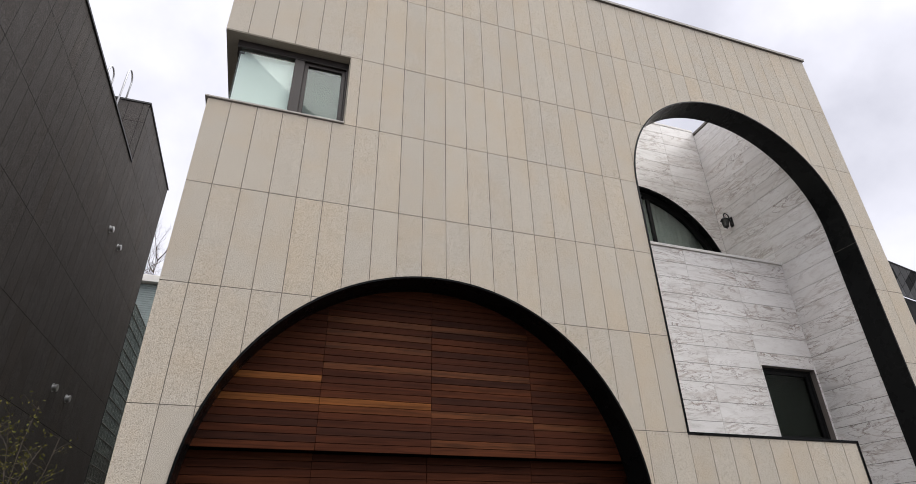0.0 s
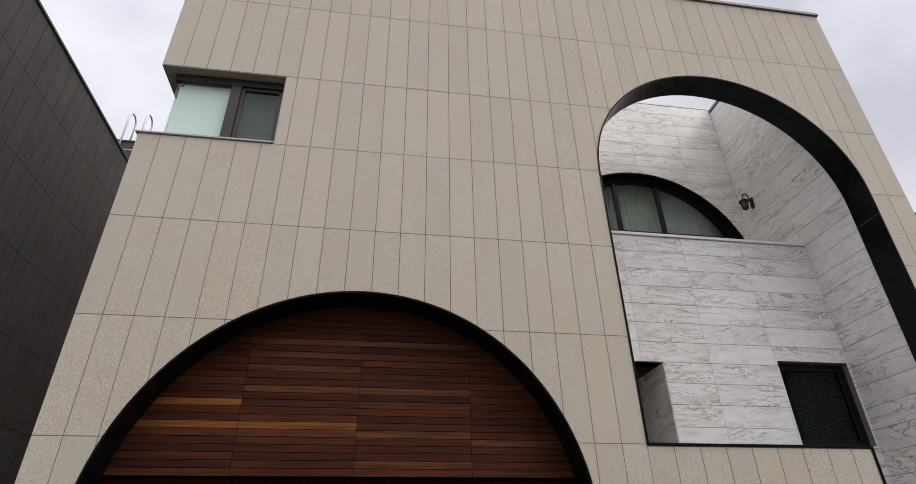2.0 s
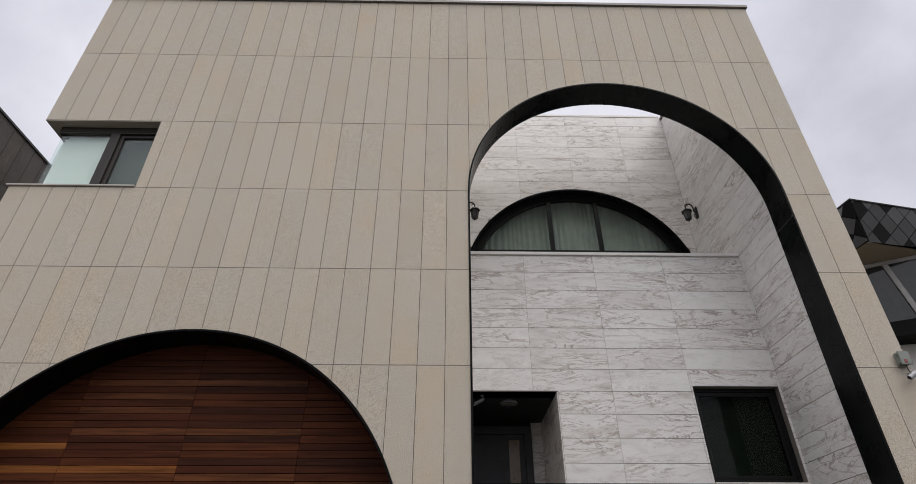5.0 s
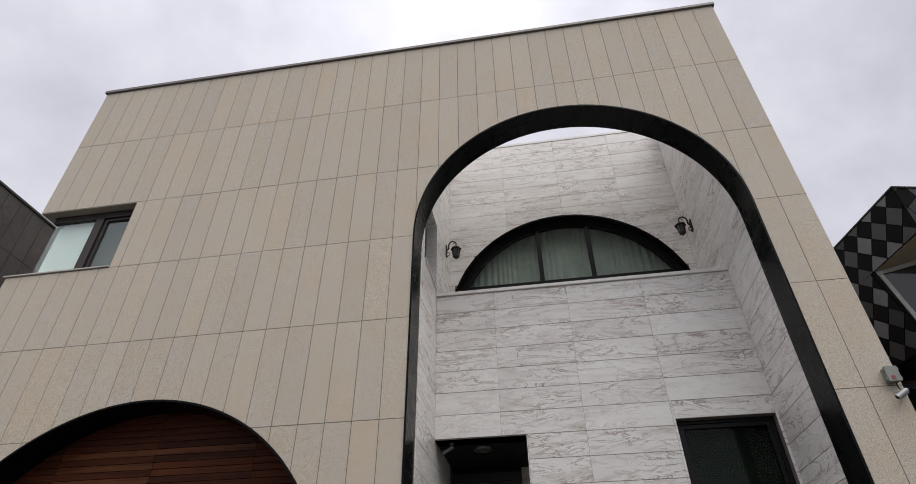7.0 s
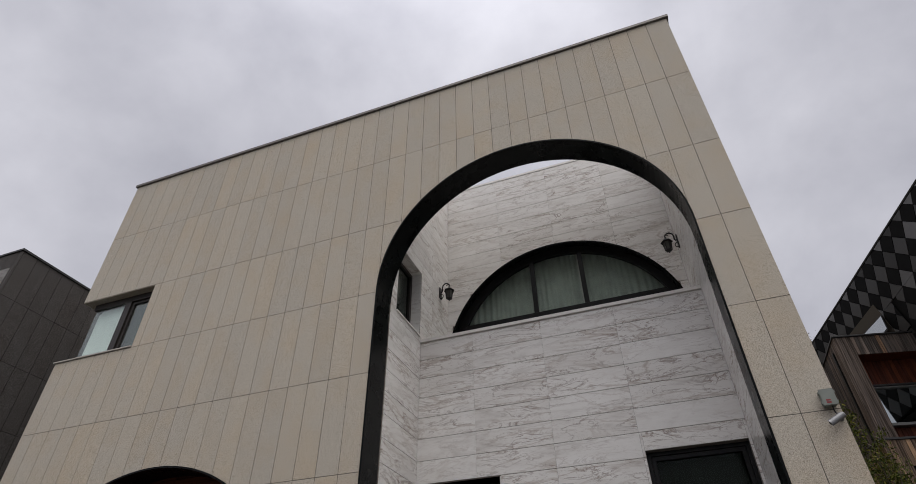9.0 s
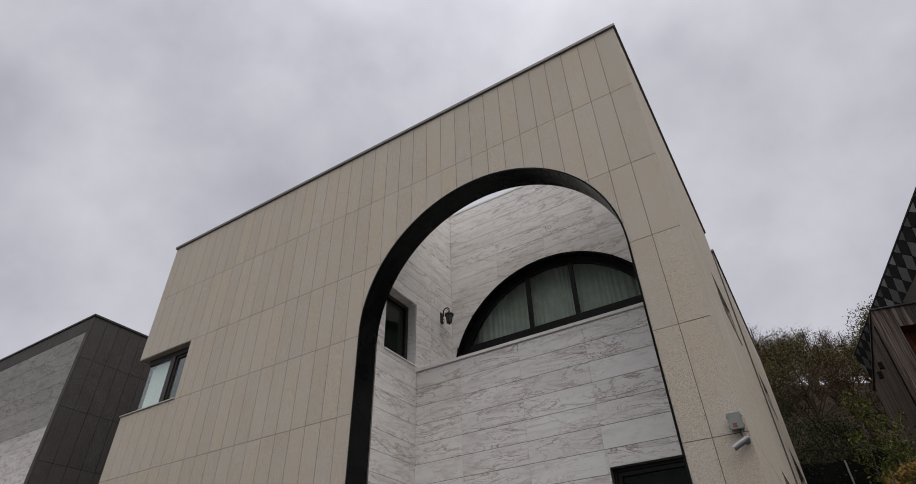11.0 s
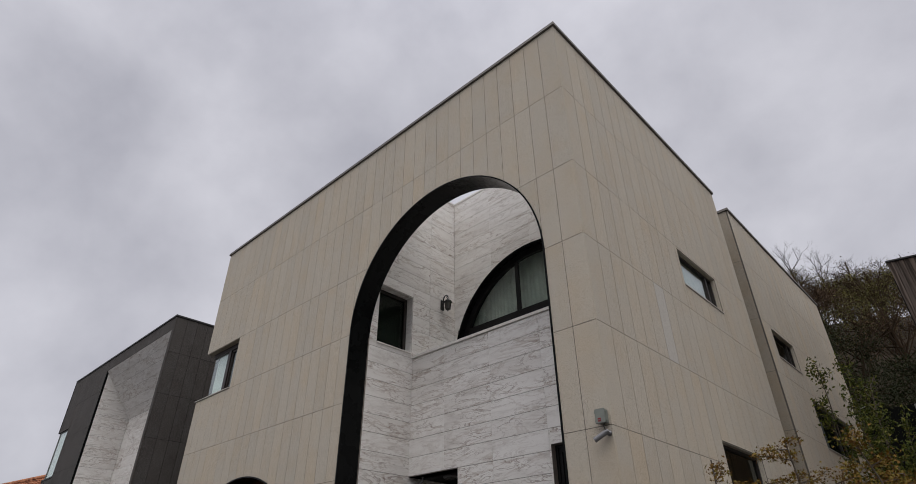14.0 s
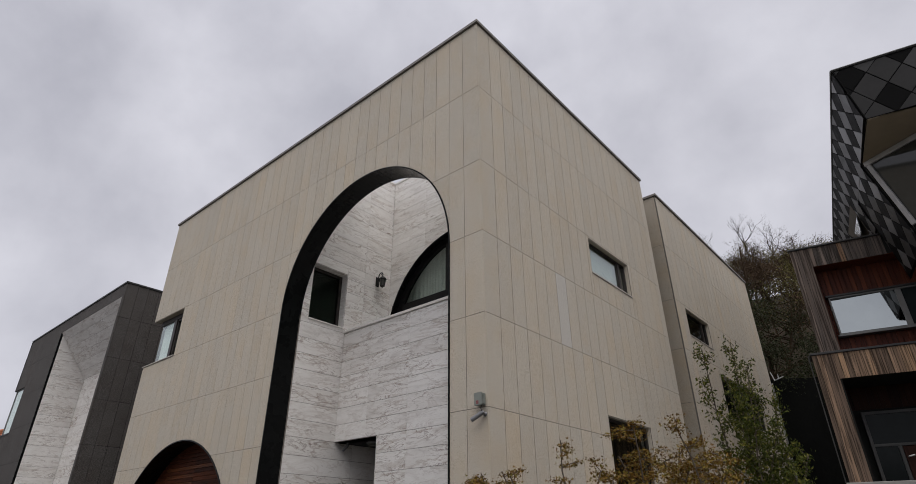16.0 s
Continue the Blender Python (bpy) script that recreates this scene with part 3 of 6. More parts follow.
def side_panels():
    h = JOINT / 2
    for parent, y0, y1, holes in ((east_wall, FY + SKIN - 0.002, Y_END, [SW1, SW3]), (wing_wall, W0, W1, [SW2, SW4])):
        ys = [y0]
        while ys[-1] < y1 - 0.08:
            ys.append(min(y1, ys[-1] + 0.306))
        for z1, z0 in zip(ROWS_Z[:-2], ROWS_Z[1:-1]):
            for a, b in zip(ys, ys[1:]):
                cell = (a, b, z0, z1)
                hs = [q for q in holes if q[0] < b and q[1] > a and q[2] < z1 and q[3] > z0]
                hs = [(max(q[0], a), min(q[1], b), max(q[2], z0), min(q[3], z1)) for q in hs]
                for c in walls_with_holes(a, b, z0, z1, hs) if hs else [cell]:
                    if c[1] - c[0] > 0.02 and c[3] - c[2] > 0.02:
                        piece("panel", slab_mesh(c[1] - c[0] - JOINT, c[3] - c[2] - JOINT, PALE_STONE if z1 == ODD_SLAB[1] and a < ODD_SLAB[0] < b else STONE, "x"), parent, tilt_x(XE, c[0] + h, c[2] + h))
    # face of the wing in the slot
    for z1, z0 in zip(ROWS_Z[:-2], ROWS_Z[1:-1]):
        for a, b in ((8.6, 8.98), (8.98, XE - 0.03)):
            piece("panel", slab_mesh(b - a - JOINT, z1 - z0 - JOINT, DARKER_STONE), wing_wall, tilt_y(a + h, W0, z0 + h))


# roof slabs and closed inside
part("roof", boxes((XW + 0.05, CX0 - 0.27, BY + 0.01, 20.8, 10.2, 10.4), (CX0 - 0.27, CX1, CY2 + 0.31, 20.8, 10.2, 10.4), (CX1 + 0.02, 8.55, Y_END, 20.8, 10.1, 10.19)), CONCRETE, house)
part("west_wall", boxes((XW + 0.02, XW + 0.3, BY + 1.2, 20.9, -0.4, TOP), (XW + 0.02, XW + 0.3, FY + 0.4, BY + 1.2, -0.4, 6.5), (XW + 0.02, XW + 0.3, FY + 0.4, BY + 1.2, 7.71, TOP), (XW + 0.3, 9.2, 20.6, 20.9, -0.4, TOP)), STONE, house)
part("coping", bevelled(boxes((XW - 0.03, XE + 0.035, FY - 0.035, BY + 0.05, TOP, TOP + 0.062)), 0.004), COPING, house, "grey-brown metal parapet coping")
part("coping", bevelled(boxes((CX1 - 0.02, XE + 0.035, BY + 0.055, Y_END + 0.02, TOP, TOP + 0.062)), 0.004), COPING, house)
part("coping", bevelled(boxes((8.5, XE + 0.035, W0 - 0.035, W1 + 0.03, TOP, TOP + 0.062)), 0.004), COPING, house)
part("coping", bevelled(boxes((CX0 - 0.3, CX1 - 0.025, CY2 - 0.008, CY2 + 0.33, CTOP + 0.002, CTOP + 0.056)), 0.003), MARBLE_CAP, house)
part("coping", bevelled(boxes((CX0 - 0.3, CX0 + 0.008, BY + 0.055, CY2 - 0.012, CTOP + 0.002, CTOP + 0.056)), 0.003), MARBLE_CAP, house)


# ---- windows of the house ----
def bars(axis, at0, at1, rects):
    """Frame bars: rectangles (u0, u1, z0, z1) drawn out from at0 to at1 across a wall."""
    bm = bmesh.new()
    for u0, u1, z0, z1 in rects:
        if axis == "y":
            box_into(bm, u0, u1, at0, at1, z0, z1)
        else:
            box_into(bm, at0, at1, u0, u1, z0, z1)
    return bm


def hoop(axis, at0, at1, u0, u1, z0, z1, w):
    """A rectangular frame in one piece, w wide, from at0 to at1 across the wall."""
    bm = bmesh.new()
    loops = []
    for at, k in ((at0, 0), (at0, w), (at1, w), (at1, 0)):
        loops.append([bm.verts.new((u, at, z) if axis == "y" else (at, u, z)) for u, z in ((u0 + k, z0 + k), (u1 - k, z0 + k), (u1 - k, z1 - k), (u0 + k, z1 - k))])
    for a, b in zip(loops, loops[1:] + loops[:1]):
        for i in range(4):
            bm.faces.new((a[i], a[(i + 1) % 4], b[(i + 1) % 4], b[i]))
    return bevelled(bm, 0.003)


def glazing_bars(axis, at0, at1, rects, parent, mat):
    """Single bars (u0, u1, z0, z1), each a part of its own."""
    for u0, u1, z0, z1 in rects:
        bm = boxes((u0, u1, at0, at1, z0, z1)) if axis == "y" else boxes((at0, at1, u0, u1, z0, z1))
        part("glazing_bar", bevelled(bm, 0.003), mat, parent)


def pane(name, axis, at, u0, u1, z0, z1, parent, mat=None):
    bm = boxes((u0, u1, at, at + 0.008, z0, z1)) if axis == "y" else boxes((at, at + 0.008, u0, u1, z0, z1))
    ob = part(name, bm, mat or GLASS, parent)
    if mat in (None, DIM_GLASS):
        ob.visible_shadow = False
    return ob


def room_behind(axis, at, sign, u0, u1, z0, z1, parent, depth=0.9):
    """A recess behind a window: five thin walls, near-black for room shade."""
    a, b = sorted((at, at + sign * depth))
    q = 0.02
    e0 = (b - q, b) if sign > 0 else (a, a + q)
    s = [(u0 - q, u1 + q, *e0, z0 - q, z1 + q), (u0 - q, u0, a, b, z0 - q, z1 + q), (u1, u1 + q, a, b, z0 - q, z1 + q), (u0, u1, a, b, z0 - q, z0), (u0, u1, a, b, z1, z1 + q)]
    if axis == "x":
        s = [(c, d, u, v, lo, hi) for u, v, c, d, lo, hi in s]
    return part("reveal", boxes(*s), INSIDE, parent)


# side windows: set back in their reveals
def side_window(hole, bars_at, label, behind, glazing=None):
    y0, y1, z0, z1 = hole
    w = part("window", bevelled(boxes((XE - 0.34, XE + 0.015, y0 + 0.002, y1 - 0.002, z0 - 0.025, z0 + 0.004)), 0.003), STONE_CAP, house, label)
    x = XE - 0.145
    part("frame", hoop("x", x, x + 0.07, y0, y1, z0 + 0.0045, z1, 0.055), FRAME, w)
    glazing_bars("x", x + 0.002, x + 0.068, [(u - 0.035, u + 0.035, z0 + 0.056, z1 - 0.056) for u in bars_at], w, FRAME)
    pane("pane", "x", x + 0.03, y0 + 0.05, y1 - 0.05, z0 + 0.05, z1 - 0.05, w, glazing)
    part("reveal", boxes((x - 0.02, XE - 0.011, y1 - 0.012, y1 - 0.0005, z0 + 0.005, z1), (x - 0.02, XE - 0.011, y0 + 0.0005, y0 + 0.012, z0 + 0.005, z1), (x - 0.02, XE - 0.011, y0 + 0.012, y1 - 0.012, z1 - 0.012, z1 - 0.0005)), STONE, w)
    # with INSIDE this is no blind but a near-black sheet for room shade
    part("blind", boxes((x - 0.06, x - 0.05, y0 + 0.013, y1 - 0.013, z0 + 0.01, z1 - 0.013)), behind, w)
    return w


GREY_BLIND = plain("grey_roller_blind", (0.50, 0.52, 0.51), 0.85, vary=0.05)
side_window(SW1, [10.08], "narrow dark-framed window set deep in granite", GREY_BLIND)
side_window(SW3, [], "dark-framed window set deep in granite", INSIDE, DIM_GLASS)
side_window(SW2, [14.7], "narrow dark-framed window set deep in granite", INSIDE, DIM_GLASS)
side_window(SW4, [17.0], "wide dark-framed window set deep in granite", INSIDE, DIM_GLASS)

# corner window
cw = part("corner_window", bevelled(boxes((XW - 0.03, WIN_X - 0.001, FY - 0.022, FY + 0.5, 6.514, WIN_Z0)), 0.004), STONE_CAP, house, "corner window with dark bronze frame and pale blind")
fy = FY + 0.13
fx = XW + 0.16
part("soffit", boxes((XW + 0.004, WIN_X, FY + 0.004, BY + 1.2, WIN_Z1 - 0.012, WIN_Z1 - 0.001)), DARKER_STONE, cw)
part("head", bevelled(boxes((fx, WIN_X - 0.007, fy, fy + 0.09, WIN_Z1 - 0.10, WIN_Z1 - 0.013)), 0.003), FRAME, cw)
part("frame", bevelled(bars("y", fy, fy + 0.09, [(fx, WIN_X - 0.007, WIN_Z1 - 0.129, WIN_Z1 - 0.101), (fx, WIN_X - 0.007, WIN_Z0 + 0.001, WIN_Z0 + 0.029), (WIN_X - 0.035, WIN_X - 0.007, WIN_Z0 + 0.030, WIN_Z1 - 0.130)]), 0.003), FRAME, cw)
glazing_bars("y", fy + 0.001, fy + 0.088, [(-0.432, -0.302, WIN_Z0 + 0.03, WIN_Z1 - 0.13)], cw, FRAME)
part("frame", bevelled(bars("x", fx, fx + 0.09, [(fy + 0.09, 7.0, WIN_Z1 - 0.16, WIN_Z1 - 0.013), (fy + 0.09, 7.0, WIN_Z0, WIN_Z0 + 0.035)]), 0.003), FRAME, cw)
part("sash", hoop("y", fy + 0.03, fy + 0.08, -0.301, WIN_X - 0.036, WIN_Z0 + 0.03, WIN_Z1 - 0.13, 0.05), FRAME, cw)
pane("pane", "y", fy + 0.03, fx + 0.04, -0.425, WIN_Z0 + 0.02, WIN_Z1 - 0.12, cw)
pane("pane", "y", fy + 0.055, -0.26, WIN_X - 0.08, WIN_Z0 + 0.06, WIN_Z1 - 0.16, cw)
pane("pane", "x", fx + 0.03, fy + 0.09, 7.0, WIN_Z0 + 0.035, WIN_Z1 - 0.16, cw)
part("blind", boxes((fx + 0.045, -0.40, fy + 0.10, fy + 0.11, WIN_Z0, WIN_Z1 - 0.1)), BLIND, cw)
part("blind", boxes((-0.40, WIN_X - 0.02, fy + 0.20, fy + 0.21, WIN_Z0, WIN_Z1 - 0.1)), DIM_CURTAIN, cw, "dark green drawn curtain")
part("jamb", boxes((WIN_X - 0.006, WIN_X - 0.0005, FY + 0.012, fy, WIN_Z0, WIN_Z1 - 0.013)), STONE, cw)
# near-black sheet that stands for the unlit room
part("reveal", boxes((fx + 0.1, WIN_X + 0.3, fy + 0.9, fy + 0.92, WIN_Z0, WIN_Z1)), INSIDE, cw)

# lunette
ly = CY2 + 0.13
lun = part("lunette_window", band([(L_X - L_R + 0.002, LEDGE)] + arc(L_X, L_Z, L_R - 0.002, 180, 0, 64) + [(L_X + L_R - 0.002, LEDGE)], 0.03, CY2 - 0.006, CY2 + 0.22), BLACK_STEEL, house, "half-round window with black frame and sheer curtains")
part("frame", band([(L_X - L_R + 0.03, LEDGE + 0.01)] + arc(L_X, L_Z, L_R - 0.03, 180, 0, 64) + [(L_X + L_R - 0.03, LEDGE + 0.01)], 0.13, ly, ly + 0.08), BLACK_FRAME, lun)
part("frame", bevelled(boxes(*[(u - 0.04, u + 0.04, ly + 0.01, ly + 0.07, 7.376, L_Z + math.sqrt(1.93 ** 2 - (abs(u - L_X) + 0.03) ** 2)) for u in (L_X - 0.45, L_X + 0.44)], (L_X - 1.78, L_X + 1.78, ly + 0.005, ly + 0.075, 7.22, 7.375)), 0.003), BLACK_FRAME, lun)
for a, b in ((L_X - 1.92, L_X - 0.485), (L_X - 0.415, L_X + 0.375), (L_X + 0.445, L_X + 1.92)):
    k = 16
    us = [a + (b - a) * i / k for i in range(k + 1)]
    top = [(u, max(L_Z + 0.02, L_Z + math.sqrt(max(0, 1.93 ** 2 - (u - L_X) ** 2)))) for u in us]
    ob = part("pane", prism([(a, LEDGE + 0.05)] + top + [(b, LEDGE + 0.05)], "y", ly + 0.03, ly + 0.038), GLASS, lun)
    ob.visible_shadow = False
bm = bmesh.new()
r = random.Random(3)
prev = None
u = L_X - 2.0
while u < L_X + 2.0:
    y = ly + 0.22 + 0.016 * math.sin(u * 62 + 2 * math.sin(u * 9)) + r.uniform(-0.006, 0.006)
    row = [bm.verts.new((u, y, LEDGE)), bm.verts.new((u, y, L_Z + 2.1))]
    if prev:
        bm.faces.new((prev[0], row[0], row[1], prev[1]))
    prev = row
    u += 0.018
part("curtain", bm, CURTAIN, lun, "pale sheer curtain", smooth=True)
# near-black sheet for the shade of the room behind the curtain
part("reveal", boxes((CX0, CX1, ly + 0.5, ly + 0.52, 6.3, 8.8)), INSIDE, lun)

# entry window and porch
x0, x1, z0, z1 = EW
ew = part("entry_window", bevelled(boxes((x0 + 0.001, x1 - 0.001, CY1 - 0.02, CY1 + 0.14, z0 - 0.02, z0 + 0.006)), 0.003), MARBLE_CAP, house, "square dark-framed window with a dark blind behind")
part("frame", hoop("y", CY1 + 0.10, CY1 + 0.17, x0, x1, z0 + 0.007, z1, 0.045), BLACK_FRAME, ew)
part("sash", hoop("y", CY1 + 0.12, CY1 + 0.18, x0 + 0.046, x1 - 0.046, z0 + 0.053, z1 - 0.046, 0.05), BLACK_FRAME, ew)
pane("pane", "y", CY1 + 0.145, x0 + 0.09, x1 - 0.09, z0 + 0.09, z1 - 0.09, ew, DIM_GLASS)
part("blind", boxes((x0 + 0.02, x1 - 0.02, CY1 + 0.215, CY1 + 0.222, z0, z1)), plain("black_blind", (0.10, 0.115, 0.10), 0.9, spec=0.05), ew, "dark closed blind")

PD = CY1 + 1.42      # face of the entrance door
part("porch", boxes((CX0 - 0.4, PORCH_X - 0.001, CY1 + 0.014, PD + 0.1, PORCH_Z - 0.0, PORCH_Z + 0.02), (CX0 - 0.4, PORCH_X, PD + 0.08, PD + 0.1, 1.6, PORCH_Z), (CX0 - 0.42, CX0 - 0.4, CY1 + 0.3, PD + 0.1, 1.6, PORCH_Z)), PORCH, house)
part("porch_jamb", boxes((PORCH_X - 0.014, PORCH_X - 0.002, CY1 + 0.003, PD + 0.03, 1.6, PORCH_Z - 0.002)), MARBLE, house)
part("porch_back", boxes((5.605, PORCH_X - 0.015, PD + 0.02, PD + 0.04, 1.6, PORCH_Z - 0.002)), MARBLE, house)
DOOR = plain("dark_grey_door", (0.075, 0.075, 0.078), 0.6, spec=0.15)
door = part("door", bevelled(bars("y", PD - 0.03, PD + 0.05, [(4.2, 5.60, 4.155, 4.265), (5.495, 5.60, 1.75, 4.155)]), 0.003), DOOR, house, "dark grey entrance door with a narrow glazed slot")
part("leaf", bevelled(bars("y", PD, PD + 0.04, [(4.2, 5.255, 1.76, 4.15), (5.415, 5.49, 1.76, 4.15), (5.255, 5.415, 4.08, 4.15), (5.255, 5.415, 1.76, 2.3)]), 0.003), DOOR, door)
part("pane", boxes((5.255, 5.415, PD + 0.02, PD + 0.03, 2.3, 4.08)), plain("amber_glass", (0.16, 0.10, 0.045), 0.3), door)
part("handle", tube([(5.44, PD - 0.001, 3.2), (5.44, PD - 0.05, 3.2), (5.44, PD - 0.05, 2.6), (5.44, PD - 0.001, 2.6)], 0.012, 8), GALV, door)

# window in the left wall of the court
y0, y1, z0, z1 = CWIN
wv = part("court_window", bevelled(boxes((CX0 - 0.2, CX0 + 0.02, y0 + 0.001, y1 - 0.001, z0 - 0.02, z0 + 0.006)), 0.003), MARBLE_CAP, house, "dark-framed window set deep in marble")
part("frame", hoop("x", CX0 - 0.24, CX0 - 0.17, y0 + 0.002, y1 - 0.01, z0 + 0.007, z1 - 0.01, 0.06), FRAME, wv)
pane("pane", "x", CX0 - 0.21, y0 + 0.06, y1 - 0.06, z0 + 0.06, z1 - 0.06, wv, DIM_GLASS)
part("jamb", boxes((CX0 - 0.24, CX0 - 0.013, y1 - 0.008, y1 - 0.001, z0 + 0.006, z1)), MARBLE, wv)
part("jamb", boxes((CX0 - 0.24, CX0 - 0.013, y0 + 0.01, y1 - 0.009, z1 - 0.009, z1 - 0.001)), MARBLE, wv)
part("blind", boxes((CX0 - 0.292, CX0 - 0.285, y0 + 0.01, y1 - 0.01, z0 + 0.01, z1 - 0.01)), DIM_CURTAIN, wv, "dark green drawn blind")
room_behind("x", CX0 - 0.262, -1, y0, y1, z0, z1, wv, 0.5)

# ---- lanterns, camera and box on the house ----
GLASS_PALE = plain("seeded_lantern_glass", (0.09, 0.09, 0.083), 0.25)
IRON = plain("black_cast_iron", (0.014, 0.013, 0.012), 0.5, 0.2)


def lathe(profile, sides=12):
    """A turned body from (radius, height) pairs."""
    bm = bmesh.new()
    rings = [[bm.verts.new((r * math.cos(2 * math.pi * k / sides), r * math.sin(2 * math.pi * k / sides), z)) for k in range(sides)] for r, z in profile]
    for a, b in zip(rings, rings[1:]):
        for k in range(sides):
            bm.faces.new((a[k], a[(k + 1) % sides], b[(k + 1) % sides], b[k]))
    bm.faces.new(rings[0][::-1])
    bm.faces.new(rings[-1])
    return bm


def wall_lantern(m):
    """A coach lantern on a scroll arm; its back lies at x = 0, the lamp stands out along +x."""
    l = thing("wall_lantern", "black cast-iron coach lantern on a scroll bracket, fixed to marble", "lantern", "lanterns in the court")
    part("backplate", bevelled(boxes((0.0, 0.018, -0.05, 0.05, -0.12, 0.12)), 0.006, 2), IRON, l)
    arm = [(0.01, 0, 0.06), (0.035, 0, 0.02), (0.05, 0, 0.05), (0.045, 0, 0.11), (0.06, 0, 0.17), (0.10, 0, 0.205), (0.15, 0, 0.20), (0.185, 0, 0.165), (0.185, 0, 0.12)]
    part("arm", tube(arm, 0.0135, 8), IRON, l, smooth=True)
    curl = [(0.16 + 0.03 * math.cos(a), 0, 0.14 + 0.03 * math.sin(a)) for a in [radians(d) for d in range(-60, 200, 26)]]
    part("scroll", tube(curl, 0.007, 6), IRON, l, smooth=True)
    curl = [(0.015 + 0.05 * math.sin(a), 0, -0.02 - 0.05 * (1 - math.cos(a))) for a in [radians(d) for d in range(0, 200, 22)]]
    part("scroll", tube(curl, 0.008, 6), IRON, l, smooth=True)
    cx = 0.185
    hood = lathe([(0.012, 0.12), (0.02, 0.10), (0.03, 0.085), (0.095, 0.035), (0.105, 0.022), (0.10, 0.015)], 6)
    bmesh.ops.translate(hood, verts=hood.verts[:], vec=(cx, 0, 0))
    part("hood", hood, IRON, l)
    g = lathe([(0.048, -0.14), (0.068, 0.012)], 6)
    bmesh.ops.translate(g, verts=g.verts[:], vec=(cx, 0, 0))
    part("glass", g, GLASS_PALE, l, "pale seeded glass")
    cage = bmesh.new()
    for k in range(6):
        a = 2 * math.pi * k / 6
        post = tube([(cx + 0.054 * math.cos(a), 0.054 * math.sin(a), -0.145), (cx + 0.074 * math.cos(a), 0.074 * math.sin(a), 0.015)], 0.008, 5)
        me = bpy.data.meshes.new("post")
        post.to_mesh(me)
        post.free()
        cage.from_mesh(me)
        bpy.data.meshes.remove(me)
    part("cage", cage, IRON, l)
    base = lathe([(0.006, -0.205), (0.014, -0.19), (0.01, -0.18), (0.04, -0.165), (0.062, -0.15), (0.058, -0.138)], 6)
    bmesh.ops.translate(base, verts=base.verts[:], vec=(cx, 0, 0))
    part("finial", base, IRON, l)
    l.matrix_basis = m @ Matrix.Scale(0.95, 4)
    return l


lantern = wall_lantern(pose(CX0 + 0.001, 7.81, 7.83))
copy_thing(lantern, pose(CX1 - 0.001, 7.84, 7.87, 0, 0, 180))

SILVER = plain("silver_plastic", (0.20, 0.20, 0.205), 0.4, 0.5)
LENS = plain("black_lens", (0.01, 0.01, 0.01), 0.1)
GREYBOX = plain("grey_green_box", (0.20, 0.215, 0.19), 0.55)
RED = plain("red_label", (0.24, 0.03, 0.03), 0.5)
CABLE = plain("black_cable", (0.015, 0.015, 0.015), 0.6)


def bullet_camera(m, scale=1.0, lean=-62):
    c = thing("security_camera", "silver bullet security camera on a wall bracket", "security camera")
    part("base", lathe([(0.038, 0.0), (0.04, 0.008), (0.03, 0.02), (0.018, 0.03)], 14), SILVER, c, smooth=True)
    part("bracket", tube([(0, 0, 0.02), (0, 0, 0.06), (-0.02, 0, 0.085)], 0.015, 8), SILVER, c, smooth=True)
    tilt = pose(-0.02, 0, 0.09, 0, lean, 0)
    b = lathe([(0.024, -0.06), (0.030, -0.05), (0.030, 0.14), (0.027, 0.145)], 16)
    bmesh.ops.transform(b, matrix=tilt, verts=b.verts[:])
    part("body", b, SILVER, c, smooth=False)
    v = bmesh.new()
    strip = []
    for k in range(9):
        a = radians(-80 + 20 * k)
        strip.append([v.verts.new(tilt @ Vector((r * math.cos(a), r * math.sin(a), z))) for r, z in ((0.036, -0.03), (0.036, 0.175), (0.039, 0.175), (0.039, -0.03))])
    for p, q in zip(strip, strip[1:]):
        for k in range(4):
            v.faces.new((p[k], p[(k + 1) % 4], q[(k + 1) % 4], q[k]))
    v.faces.new(strip[0][::-1])
    v.faces.new(strip[-1])
    part("sunshield", v, SILVER, c)
    l = lathe([(0.028, 0.144), (0.026, 0.15)], 14)
    bmesh.ops.transform(l, matrix=tilt, verts=l.verts[:])
    part("lens", l, LENS, c, "black glass lens")
    c.matrix_basis = m @ Matrix.Scale(scale, 4)
    return c


bullet_camera(pose(9.315, FY - 0.001, 4.045, 90, 0, 0) @ pose(0, 0, 0, 0, 0, 30), 0.76, -74)
box_t = thing("junction_box", "grey-green plastic junction box with a small red label", "junction box")
part("case", bevelled(boxes((9.221, 9.329, FY - 0.068, FY - 0.001, 4.146, 4.284)), 0.006, 2), GREYBOX, box_t)
part("lid", bevelled(boxes((9.216, 9.334, FY - 0.086, FY - 0.0685, 4.14, 4.29)), 0.004, 2), GREYBOX, box_t)
part("label", boxes((9.248, 9.284, FY - 0.0885, FY - 0.0865, 4.158, 4.194)), RED, box_t, "red label with a pale bar")
part("label_bar", boxes((9.253, 9.279, FY - 0.0902, FY - 0.0887, 4.172, 4.178)), SILVER, box_t)
for zz in (4.17, 4.26):
    for xx in (9.3345, 9.208):
        part("clip", bevelled(boxes((xx, xx + 0.0075, FY - 0.082, FY - 0.045, zz - 0.011, zz + 0.011)), 0.001), GREYBOX, box_t)
